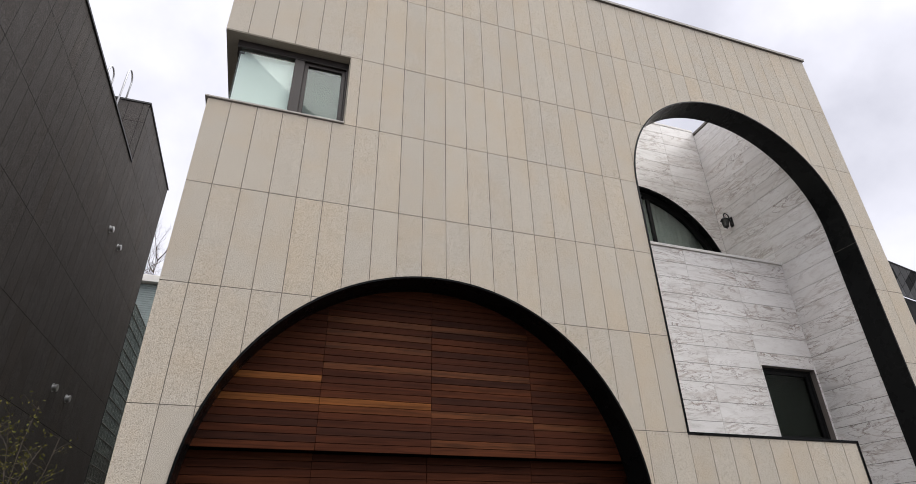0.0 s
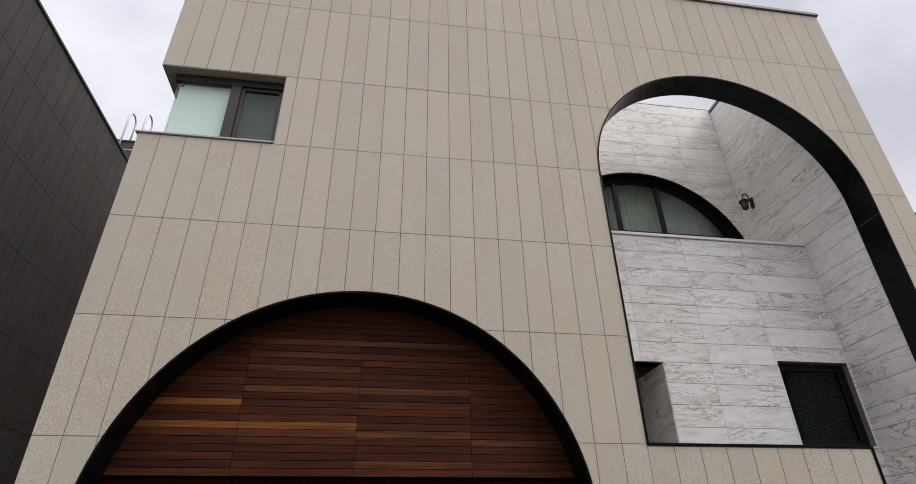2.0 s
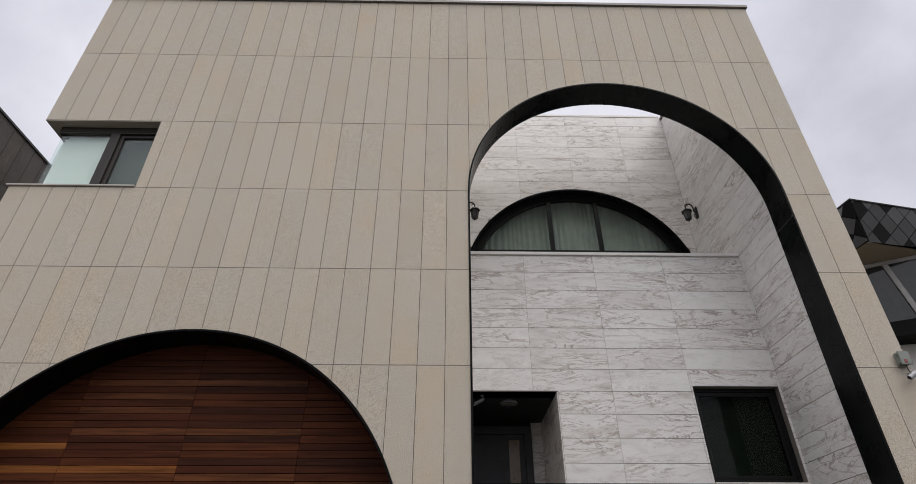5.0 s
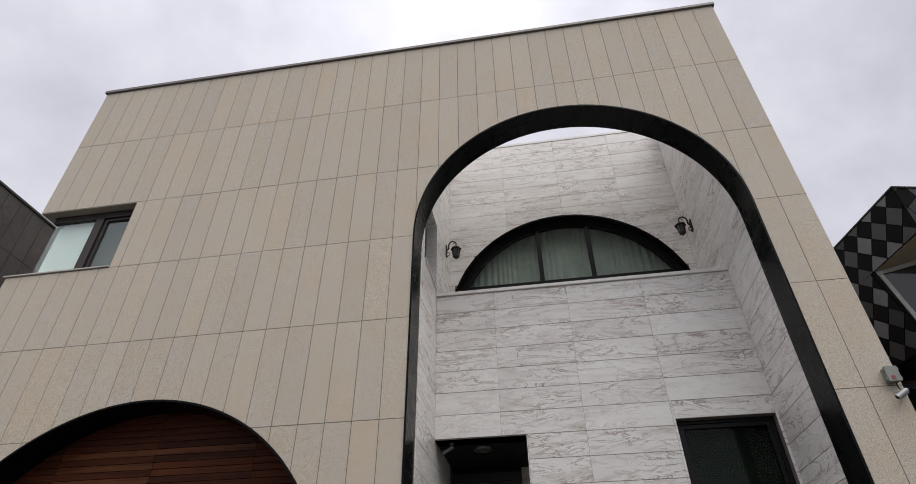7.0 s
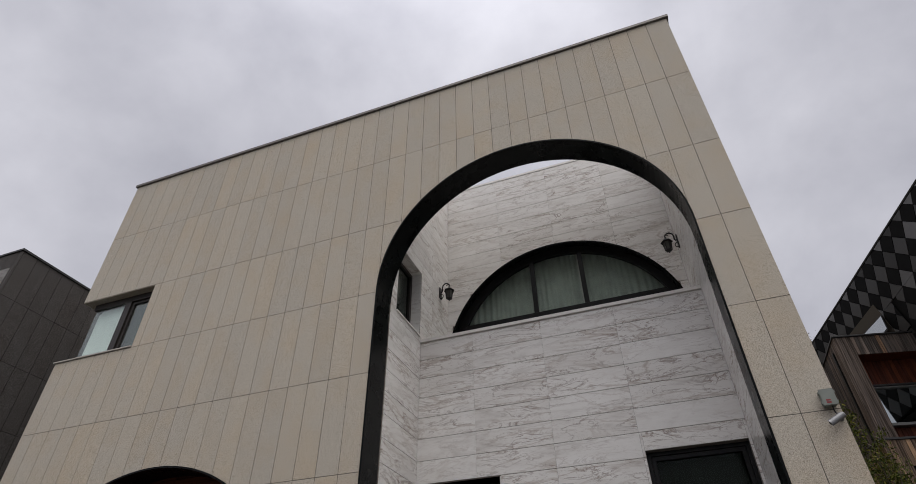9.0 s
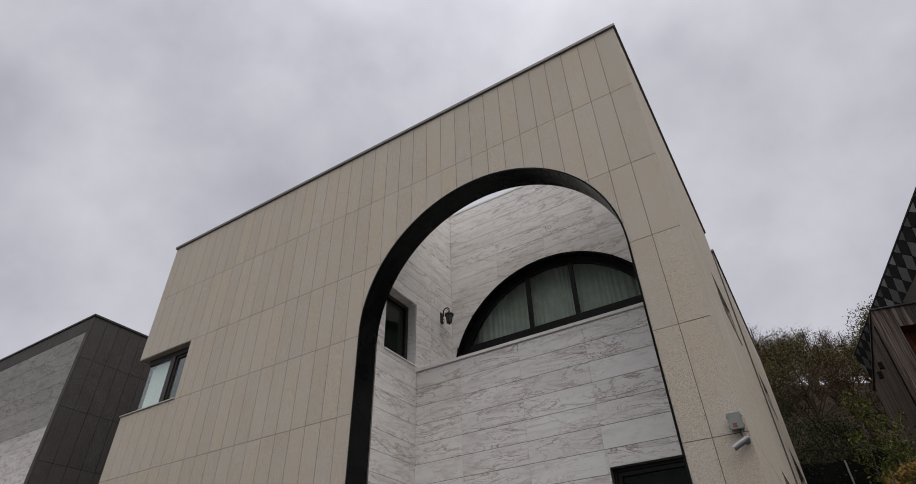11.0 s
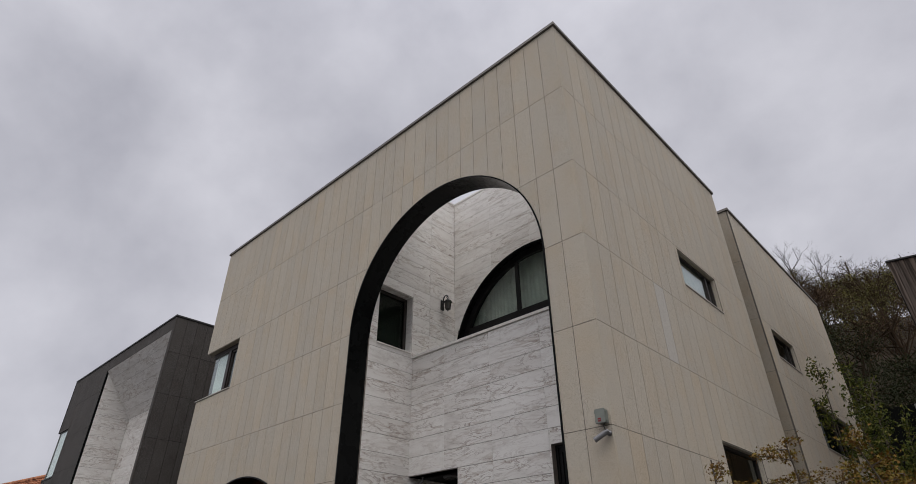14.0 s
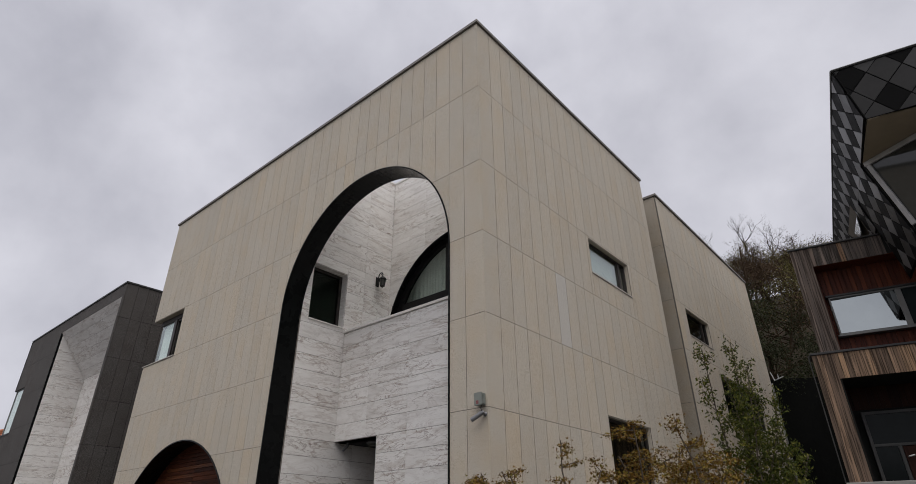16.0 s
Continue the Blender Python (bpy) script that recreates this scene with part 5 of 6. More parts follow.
def wood_boards():
    r = random.Random(8)
    store = {}

    def board(parent, axis, u, w, at, z0, z1, mat, turn=0):
        key = (round(w, 3), round(z1 - z0, 3), axis, mat.name)
        if key not in store:
            d = 0.02
            bm = boxes((0, w - 0.006, 0, d, 0, z1 - z0)) if axis == "y" else boxes((0, d, 0, w - 0.006, 0, z1 - z0))
            store[key] = mesh_of("board", bevelled(bm, 0.002), mat)
        dy = r.uniform(-0.003, 0.002)
        piece("board", store[key], parent, pose(u, at + dy, z0) if axis == "y" else pose(at + dy, u, z0, 0, 0, turn))
    B = 0.088
    x = UX0
    while x < UX1:
        if x < IX0 - 0.01:
            board(w_up, "y", x, B, UY, UZ0 + 0.002, UZ1 - 0.004, GREY_WOOD)
        else:
            board(w_up, "y", x, B, UY, IZ1, UZ1 - 0.004, GREY_WOOD)
        x += B
    y = UY + 0.024
    while y < 18.3:
        board(w_up, "x", y, B, UX0 + SKEW * (y - UY), UZ0 + 0.002, UZ1 - 0.004, GREY_WOOD, -13)
        y += B * math.cos(radians(13))
    x = IX0 + 0.004
    while x < 15.2:
        board(w_up, "y", x, B, UY + 0.395, 7.225, IZ1 + 0.0, RED_WOOD)
        board(w_up, "y", x, B, UY + 0.395, 6.0, 6.369, RED_WOOD)
        if x < 12.29:
            board(w_up, "y", x, B, UY + 0.395, 6.369 + 0.002, 7.225 - 0.002, RED_WOOD)
        x += B
    y = UY + 0.03
    while y < UY + 0.36:
        board(w_up, "x", y, B, IX0 - 0.018, 6.0, IZ1 - 0.002, RED_WOOD)
        y += B
    part("soffit_board", boxes((IX0, 15.2, UY + 0.024, UY + 0.39, IZ1 + 0.001, IZ1 + 0.018)), RED_WOOD, w_up)
    x = LX0
    while x < 15.0:
        if x < PX - 0.03:
            board(w_low, "y", x, B, LY, 0.6, LZ1 - 0.004, WEATHERED)
        else:
            board(w_low, "y", x, B, LY, PZ1 - 0.01, LZ1 - 0.004, WEATHERED)
        x += B
    y = LY + 0.024
    while y < 18:
        board(w_low, "x", y, B, LX0 + SKEW * (y - LY), 0.6, LZ1 - 0.004, WEATHERED, -13)
        y += B * math.cos(radians(13))
    # porch boards: the dark of the recess is put into their colour
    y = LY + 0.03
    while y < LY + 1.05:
        board(w_low, "x", y, B, PX - 0.015, 0.6, PZ1 - 0.015, SHADED_RED)
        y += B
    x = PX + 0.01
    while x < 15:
        board(w_low, "y", x, B, LY + 1.075, 4.96, PZ1 - 0.01, SHADED_RED)
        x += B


# ---- dark panelled house above it ----
panel_house = thing("panel_house", "faceted house clad in black and grey metal diamonds", "house", at=(0.02, 0.14, 0.10))
PC = Vector((13.68, 9.96, 0))               # its corner in plan, at the top
PW_ = Vector((-0.169, 0.985, 0))            # along the west side
P_IN = Vector((0.985, 0.169, 0))            # into the house from the west side, which leans in as it comes down
P_TOP, P_SOF = 9.87, 8.87
METALS = [plain("black_metal_panel", (0.009, 0.009, 0.009), 0.6, 0.0, spec=0.05), plain("charcoal_metal_panel", (0.033, 0.032, 0.031), 0.5, 0.0, spec=0.25), plain("grey_metal_panel", (0.052, 0.051, 0.050), 0.45, 0.0, spec=0.3), plain("silver_metal_panel", (0.13, 0.13, 0.132), 0.4, 0.0, spec=0.35)]
BEIGE = plain("beige_soffit", (0.30, 0.25, 0.18), 0.7, vary=0.06, spec=0.2)
PANEL_FRAME = plain("grey_window_frame", (0.34, 0.335, 0.33), 0.6, spec=0.1)


def west(s, z, out=0.0):
    p = PC + PW_ * s + P_IN * (0.2 * (P_TOP - z) - out)
    return Vector((p.x, p.y, z))


ALONG = Vector((0.981, 0.195, 0))            # the front's direction
LEAN = Vector((0.18, 0.27, -1.0))            # the fascia leans in as it comes down
F_OUT = Vector((0.19, -0.945, -0.22))


def face(s, q, out=0.0):
    """A point of the fascia: s metres along it, q from 0 at the top to 1 at the soffit."""
    return west(0, P_TOP) + ALONG * s + LEAN * q + F_OUT * out


def sheet(corners, thick):
    bm = bmesh.new()
    vs = [Vector(c) for c in corners]
    n = (vs[1] - vs[0]).cross(vs[2] - vs[0]).normalized()
    lo = [bm.verts.new(v) for v in vs]
    hi = [bm.verts.new(v - n * thick) for v in vs]
    k = len(vs)
    bm.faces.new(lo)
    bm.faces.new(hi[::-1])
    for i in range(k):
        bm.faces.new((lo[i], hi[i], hi[(i + 1) % k], lo[(i + 1) % k]))
    return bm


# corners of the west side: along it and up
W_TIP, W_SILL = (1.70, P_SOF), (1.64, 7.40)
W_EDGE = [(0.0, P_TOP), (10.4, P_TOP + 0.02), (10.4, 8.0), (3.5, 8.25), (3.40, 7.85), (3.60, 7.12), (1.60, 7.05), W_SILL, W_TIP, (0.18, P_SOF)]
p_west = part("west_wall", sheet([west(s, z, -0.015) for s, z in W_EDGE], 0.015), METALS[0], panel_house, "leaning metal wall of black and silver diamonds")
LONG = 7.0
p_front = part("fascia", sheet([face(0.0, 0.01, -0.012), face(0.0, 0.995, -0.012), face(LONG, 0.995, -0.012), face(LONG, 0.01, -0.012)], 0.015), METALS[0], panel_house, "leaning fascia of black and grey metal diamonds")
T, B = face(0, 1), west(*W_TIP)
GLASS_WAY = Vector((0.885, -0.465, 0))
APEX = B + GLASS_WAY * 2.5
part("soffit", prism([(c.x, c.y) for c in (T + Vector((0.03, 0.02, 0)), B + Vector((0.02, 0, 0)), APEX, T + ALONG * 2.05 + Vector((0, 0.02, 0)))], "z", P_SOF - 0.008, P_SOF + 0.02), BEIGE, panel_house, "beige soffit over the slanting window")
part("front_wall", boxes((0, LONG - 2.0, 0.06, 0.14, 7.0, P_SOF)), METALS[0], panel_house).matrix_basis = Matrix.Translation(T.xy.to_3d() + ALONG * 2.0) @ pose(0, 0, 0, 0, 0, 11.24)
# slanting corner window below the soffit
top0, low0 = west(*W_TIP, -0.04), west(*W_SILL, -0.04)
top0.z -= 0.012
top1, low1 = top0 + GLASS_WAY * 2.4, low0 + GLASS_WAY * 2.4
pg = part("window", sheet([top0, low0, low1, top1], 0.01), plain("dark_window_glass", (0.03, 0.032, 0.030), 0.04, spec=0.6), panel_house, "slanting corner window with grey mullions")


def window_bar(a, b, wide, mat):
    d = (b - a).normalized()
    n = (low0 - top0).cross(GLASS_WAY).normalized()
    n = n if n.y < 0 else -n
    w = d.cross(n).normalized() * wide
    bm = bmesh.new()
    ring_ = [[bm.verts.new(p + s * w + o * n) for s, o in ((-0.5, 0.002), (0.5, 0.002), (0.5, 0.05), (-0.5, 0.05))] for p in (a, b)]
    for k in range(4):
        bm.faces.new((ring_[0][k], ring_[0][(k + 1) % 4], ring_[1][(k + 1) % 4], ring_[1][k]))
    bm.faces.new(ring_[0][::-1])
    bm.faces.new(ring_[1])
    return part("mullion", bevelled(bm, 0.004), mat, pg)


down = (low0 - top0).normalized()
window_bar(top0 + down * 0.05, top1 + down * 0.05, 0.09, PANEL_FRAME)
window_bar(top0 + GLASS_WAY * 0.05 + down * 0.10, low0 + GLASS_WAY * 0.05, 0.08, PANEL_FRAME)
window_bar(top0 + GLASS_WAY * 1.27 + down * 0.10, low0 + GLASS_WAY * 1.27, 0.11, PANEL_FRAME)
foot0 = west(1.60, 7.05, -0.02)
part("sill_band", sheet([low0, foot0, foot0 + GLASS_WAY * 2.4, low1], 0.06), METALS[0], panel_house)
part("roof", prism([(c.x, c.y) for c in (west(0.3, P_TOP, -0.2), west(10.2, P_TOP, -0.2), west(10.2, P_TOP, -6), face(LONG, 0, -0.3))], "z", P_TOP - 0.12, P_TOP - 0.07), CONCRETE, panel_house)
part("floor_plate", prism([(c.x, c.y) for c in (foot0 + P_IN * 0.05, west(3.5, 7.1, -0.1), west(3.5, 7.1, -4), foot0 + GLASS_WAY * 2.3 + Vector((0, 0.1, 0)))], "z", 7.06, 7.11), METALS[0], panel_house)
part("lower_wall", prism([(c.x, c.y) for c in (foot0 + P_IN * 0.75 + PW_ * 0.15, west(2.3, 7.1, -0.75), west(2.3, 7.1, -3.9), west(0.6, 7.1, -3.9))], "z", -0.3, 7.055), WHITE_WALL, panel_house, "white rendered ground-floor wall")
part("back_wall", sheet([west(10.35, P_TOP - 0.15, -0.02), west(10.35, P_TOP - 0.15, -6), west(10.35, 7.0, -6), west(10.35, 8.05, -0.02)], 0.08), METALS[0], panel_house)
for p0, p1 in ((west(0, P_TOP + 0.01), west(10.4, P_TOP + 0.03)), (face(0, -0.01), face(LONG, -0.01))):
    part("edge_trim", tube([p0, p1], 0.026, 6), DARK_COPING, panel_house)
# slanting window in the west side
sw = part("window", sheet([west(3.96, 9.15, 0.02), west(5.6, 9.18, 0.02), west(4.75, 8.45, 0.02), west(3.96, 8.42, 0.02)], 0.012), plain("brown_reveal", (0.085, 0.073, 0.057), 0.7, vary=0.08, spec=0.2), panel_house, "slanting window with brown reveal")
part("frame", sheet([west(3.95, 8.86, 0.035), west(5.0, 8.91, 0.035), west(4.3, 8.47, 0.13), west(3.95, 8.47, 0.13)], 0.008), METALS[1], sw)
part("pane", sheet([west(3.97, 8.83, 0.05), west(4.92, 8.88, 0.045), west(4.28, 8.50, 0.135), west(3.97, 8.50, 0.135)], 0.005), plain("sky_glass", (0.40, 0.42, 0.43), 0.05, 0.9, vary=0.03), sw)


def clip_poly(poly, inside, cross):
    out = []
    for i, p in enumerate(poly):
        q = poly[(i + 1) % len(poly)]
        if inside(p):
            out.append(p)
        if inside(p) != inside(q):
            out.append(cross(p, q))
    return out


def clip_line(poly, a, b):
    """Keeps the part of a flat polygon to the left of the line from a to b."""
    def side(p):
        return (b[0] - a[0]) * (p[1] - a[1]) - (b[1] - a[1]) * (p[0] - a[0])

    def cross(p, q):
        s, t = side(p), side(q)
        f = s / (s - t)
        return (p[0] + (q[0] - p[0]) * f, p[1] + (q[1] - p[1]) * f)
    return clip_poly(poly, lambda p: side(p) >= 0, cross)


def diamonds():
    r = random.Random(21)

    def area(poly):
        return abs(sum(poly[k - 1][0] * poly[k][1] - poly[k][0] * poly[k - 1][1] for k in range(len(poly)))) / 2

    def cut(poly, line):
        for a, b in zip(line, line[1:] + line[:1]):
            poly = clip_line(poly, a, b)
            if len(poly) < 3:
                return None
        return poly if area(poly) > 0.002 else None

    def lay(parent, where, poly, tone):
        c = (sum(p[0] for p in poly) / len(poly), sum(p[1] for p in poly) / len(poly))
        q = [(c[0] + (p[0] - c[0]) * 0.95, c[1] + (p[1] - c[1]) * 0.95) for p in poly]
        me = mesh_of("diamond", sheet([where(s, z, 0.0) for s, z in q], 0.012), METALS[tone])
        piece("diamond", me, parent, Matrix.Identity(4))

    # the west side falls into convex parts, so that each cell can be cut by straight lines
    parts = [[(0.01, P_TOP - 0.02), (0.18, P_SOF), (10.4, P_SOF), (10.4, P_TOP + 0.0)],
             [(1.71, P_SOF), (1.65, 7.41), (1.61, 7.06), (3.59, 7.13), (3.42, 7.85), (3.42, P_SOF)],
             [(3.42, P_SOF), (3.42, 8.25), (10.4, 8.01), (10.4, P_SOF)]]
    o, u, v = Vector((2.25, 9.41)), Vector((0.268, 0.26)), Vector((0.262, -0.26))
    for i in range(-16, 24):
        for j in range(-16, 24):
            p = o + u * i + v * j
            cell = [tuple(p), tuple(p + v), tuple(p + u + v), tuple(p + u)]
            tone = 0 if (i + j) % 2 else r.choice((1, 2, 2, 3))
            for line in parts:
                poly = cut(cell, line)
                if poly:
                    lay(p_west, west, poly, tone)
    # the fascia: larger diamonds
    o, u, v = Vector((0.59, 0.475)), Vector((0.175, 0.28)), Vector((-0.322, 0.255))
    black = {(0, 0), (-1, -2), (-2, 1), (-2, 0), (2, -1), (3, -3)}
    for i in range(-5, 26):
        for j in range(-26, 8):
            p = o + u * i + v * j
            poly = cut([tuple(p), tuple(p + v), tuple(p + u + v), tuple(p + u)], [(0.01, 0.01), (LONG, 0.01), (LONG, 0.99), (0.01, 0.99)])
            tone = 0 if (i, j) in black or (i > 3 and r.random() < 0.3) else r.choice((1, 1, 2))
            if poly:
                lay(p_front, face, poly, tone)

# ---- wooded hillside ----
def hill_z(x, y):
    d = max(0.0, y - 23.5)
    base = ground_z(x) + 5.0
    rise = 20.0 * (1 - math.exp(-d / 20.0))
    return base + rise + 0.9 * noise.noise(Vector((x * 0.09, y * 0.09, 1.3))) - 0.05 * max(0, -x - 6) - 0.36 * min(max(0, x - 6.4), 14)


EARTH = plain("leaf_litter", (0.045, 0.034, 0.024), 0.95, vary=0.35, scale=1.5, bump=0.6, spec=0.1)
bm = bmesh.new()
nx, ny = 56, 26
grid = [[bm.verts.new((-60 + 130 * i / nx, 23.5 + 60 * j / ny, hill_z(-60 + 130 * i / nx, 23.5 + 60 * j / ny))) for j in range(ny + 1)] for i in range(nx + 1)]
for i in range(nx):
    for j in range(ny):
        bm.faces.new((grid[i][j], grid[i + 1][j], grid[i + 1][j + 1], grid[i][j + 1]))
front = [bm.verts.new((grid[i][0].co.x, 23.5, -1)) for i in range(nx + 1)]
for i in range(nx):
    bm.faces.new((front[i], front[i + 1], grid[i + 1][0], grid[i][0]))
hill = new("hillside", mesh_of("hillside", bm, EARTH, smooth=True))
tagged(hill, "steep brown hillside under bare spring woods", "hillside", kind="structure")

NETTING = plain("black_netting", (0.006, 0.0065, 0.006), 0.95, vary=0.3, scale=14, bump=0.6, spec=0.08)
net = thing("netting_fence", "black netting fence with pale posts along the slope", "fence")
bm = bmesh.new()
prev = None
for i in range(40):
    x = 7.5 + 0.25 * i
    y = 22.8 + 0.06 * math.sin(x * 3.1)
    row = [bm.verts.new((x, y + 0.05 * math.sin(x * 2 + z), z)) for z in (0.5, 3, 5.5, 7.65 + 0.08 * math.sin(x * 2.3))]
    if prev:
        for k in range(3):
            bm.faces.new((prev[k], row[k], row[k + 1], prev[k + 1]))
    prev = row
part("net", bm, NETTING, net)
for x in (8.9, 10.6, 12.3):
    part("post", tube([(x, 22.7, 0.8), (x, 22.7, 7.55)], 0.03, 8), GALV, net)
for a, b in (((8.94, 22.68, 7.95), (9.02, 22.68, 7.62)), ((9.02, 22.68, 7.64), (9.32, 22.68, 7.73)), ((9.16, 22.68, 7.84), (9.15, 22.68, 7.67))):
    part("brace", tube([a, b], 0.018, 6), GALV, net, "pale bent metal brace")

LEAF_TONES = {
    "olive": [(0.0, (0.028, 0.027, 0.009)), (0.4, (0.066, 0.061, 0.019)), (0.75, (0.112, 0.10, 0.029)), (1.0, (0.17, 0.147, 0.045))],
    "spring": [(0.0, (0.05, 0.048, 0.014)), (0.5, (0.12, 0.11, 0.032)), (1.0, (0.22, 0.19, 0.06))],
    "brown": [(0.0, (0.038, 0.024, 0.014)), (0.5, (0.078, 0.05, 0.029)), (1.0, (0.135, 0.09, 0.048))],
    "pine": [(0.0, (0.011, 0.014, 0.005)), (0.6, (0.021, 0.026, 0.009)), (1.0, (0.036, 0.040, 0.014))],
    "fresh": [(0.0, (0.022, 0.032, 0.006)), (0.5, (0.055, 0.070, 0.012)), (0.8, (0.10, 0.108, 0.020)), (1.0, (0.18, 0.165, 0.036))],
    "maple": [(0.0, (0.10, 0.045, 0.012)), (0.3, (0.145, 0.075, 0.014)), (0.6, (0.17, 0.105, 0.019)), (1.0, (0.155, 0.13, 0.024))],
    "yellow": [(0.0, (0.06, 0.06, 0.012)), (1.0, (0.14, 0.125, 0.028))],
}


def leaf_material(name, tones):
    n = Nodes(name, 0.7, spec=0.12)
    geo = n.add("ShaderNodeNewGeometry")
    n.colour(n.ramp(geo.outputs["Random Per Island"], *tones))
    n.bsdf.inputs["Transmission Weight"].default_value = 0.0
    return n.mat


LEAF = {k: leaf_material(k + "_leaves", v) for k, v in LEAF_TONES.items()}
BARK = plain("grey_brown_bark", (0.043, 0.028, 0.017), 0.95, vary=0.3, scale=9, bump=0.5, spec=0.1)
BARK_PALE = plain("pale_twigs", (0.085, 0.066, 0.05), 0.9, vary=0.25, scale=9, bump=0.4)


class Soup:
    """Gathers loose faces and tapered twigs into one mesh, quickly."""

    def __init__(self):
        self.v, self.f = [], []

    def leaf(self, c, size, r, lobes=0, flat=0.0):
        d = Vector((r.gauss(0, 1), r.gauss(0, 1), r.gauss(0, 0.7) + flat)).normalized()
        u = d.orthogonal().normalized()
        w = d.cross(u)
        a = r.uniform(0, 6.28)
        u, w = u * math.cos(a) + w * math.sin(a), w * math.cos(a) - u * math.sin(a)
        i = len(self.v)
        if lobes:
            self.v.append(c)
            k = lobes * 2
            for j in range(k + 1):
                t = -2.5 + 5.0 * j / k
                q = size * (1.0 if j % 2 else 0.36) * (0.75 + 0.25 * math.cos(t))
                self.v.append(c + (u * math.cos(t) + w * math.sin(t)) * q + d * 0.12 * q)
            for j in range(k):
                self.f.append((i, i + 1 + j, i + 2 + j))
        else:
            self.v += [c - u * size, c + w * size * 0.42 + d * size * 0.15, c + u * size, c - w * size * 0.42 + d * size * 0.15]
            self.f.append((i, i + 1, i + 2, i + 3))

    def twig(self, pts, radii, sides=5):
        rings = []
        for k, p in enumerate(pts):
            e = (pts[min(k + 1, len(pts) - 1)] - pts[max(k - 1, 0)])
            if e.length < 1e-6:
                e = Vector((0, 0, 1))
            q = e.normalized().to_track_quat("Z", "Y")
            i = len(self.v)
            for s in range(sides):
                a = 2 * math.pi * s / sides
                self.v.append(p + q @ Vector((radii[k] * math.cos(a), radii[k] * math.sin(a), 0)))
            rings.append(i)
        for a, b in zip(rings, rings[1:]):
            for s in range(sides):
                self.f.append((a + s, a + (s + 1) % sides, b + (s + 1) % sides, b + s))

    def mesh(self, name, mat):
        me = bpy.data.meshes.new(name)
        me.from_pydata([tuple(p) for p in self.v], [], self.f)
        me.materials.append(mat)
        me.validate()
        return me


def grow(r, soup, start, way, length, radius, depth, tips, spread=0.55, up=0.25, segs=4):
    """A limb that bends and forks; gathers the points where leaves may sit."""
    pts, p, d = [start], start.copy(), way.normalized()
    for k in range(segs):
        d = (d + Vector((r.gauss(0, 0.13), r.gauss(0, 0.13), r.gauss(0, 0.08) + up * 0.12))).normalized()
        p = p + d * (length / segs)
        pts.append(p.copy())
    radii = [radius * (1 - 0.55 * k / segs) for k in range(segs + 1)]
    soup.twig(pts, radii, 6 if radius > 0.03 else 4 if radius > 0.008 else 3)
    if depth <= 2:
        tips += pts[1:]
    if depth == 0:
        return
    for k in range(r.choice((2, 3, 3))):
        at = pts[-1] if k == 0 else pts[r.randint(max(1, segs // 2), segs)]
        side = Vector((r.gauss(0, 1), r.gauss(0, 1), r.gauss(0, 0.6)))
        nd = (d + side.normalized() * spread + Vector((0, 0, up))).normalized()
        grow(r, soup, at, nd, length * r.uniform(0.58, 0.8), radius * 0.52, depth - 1, tips, spread, up, segs)


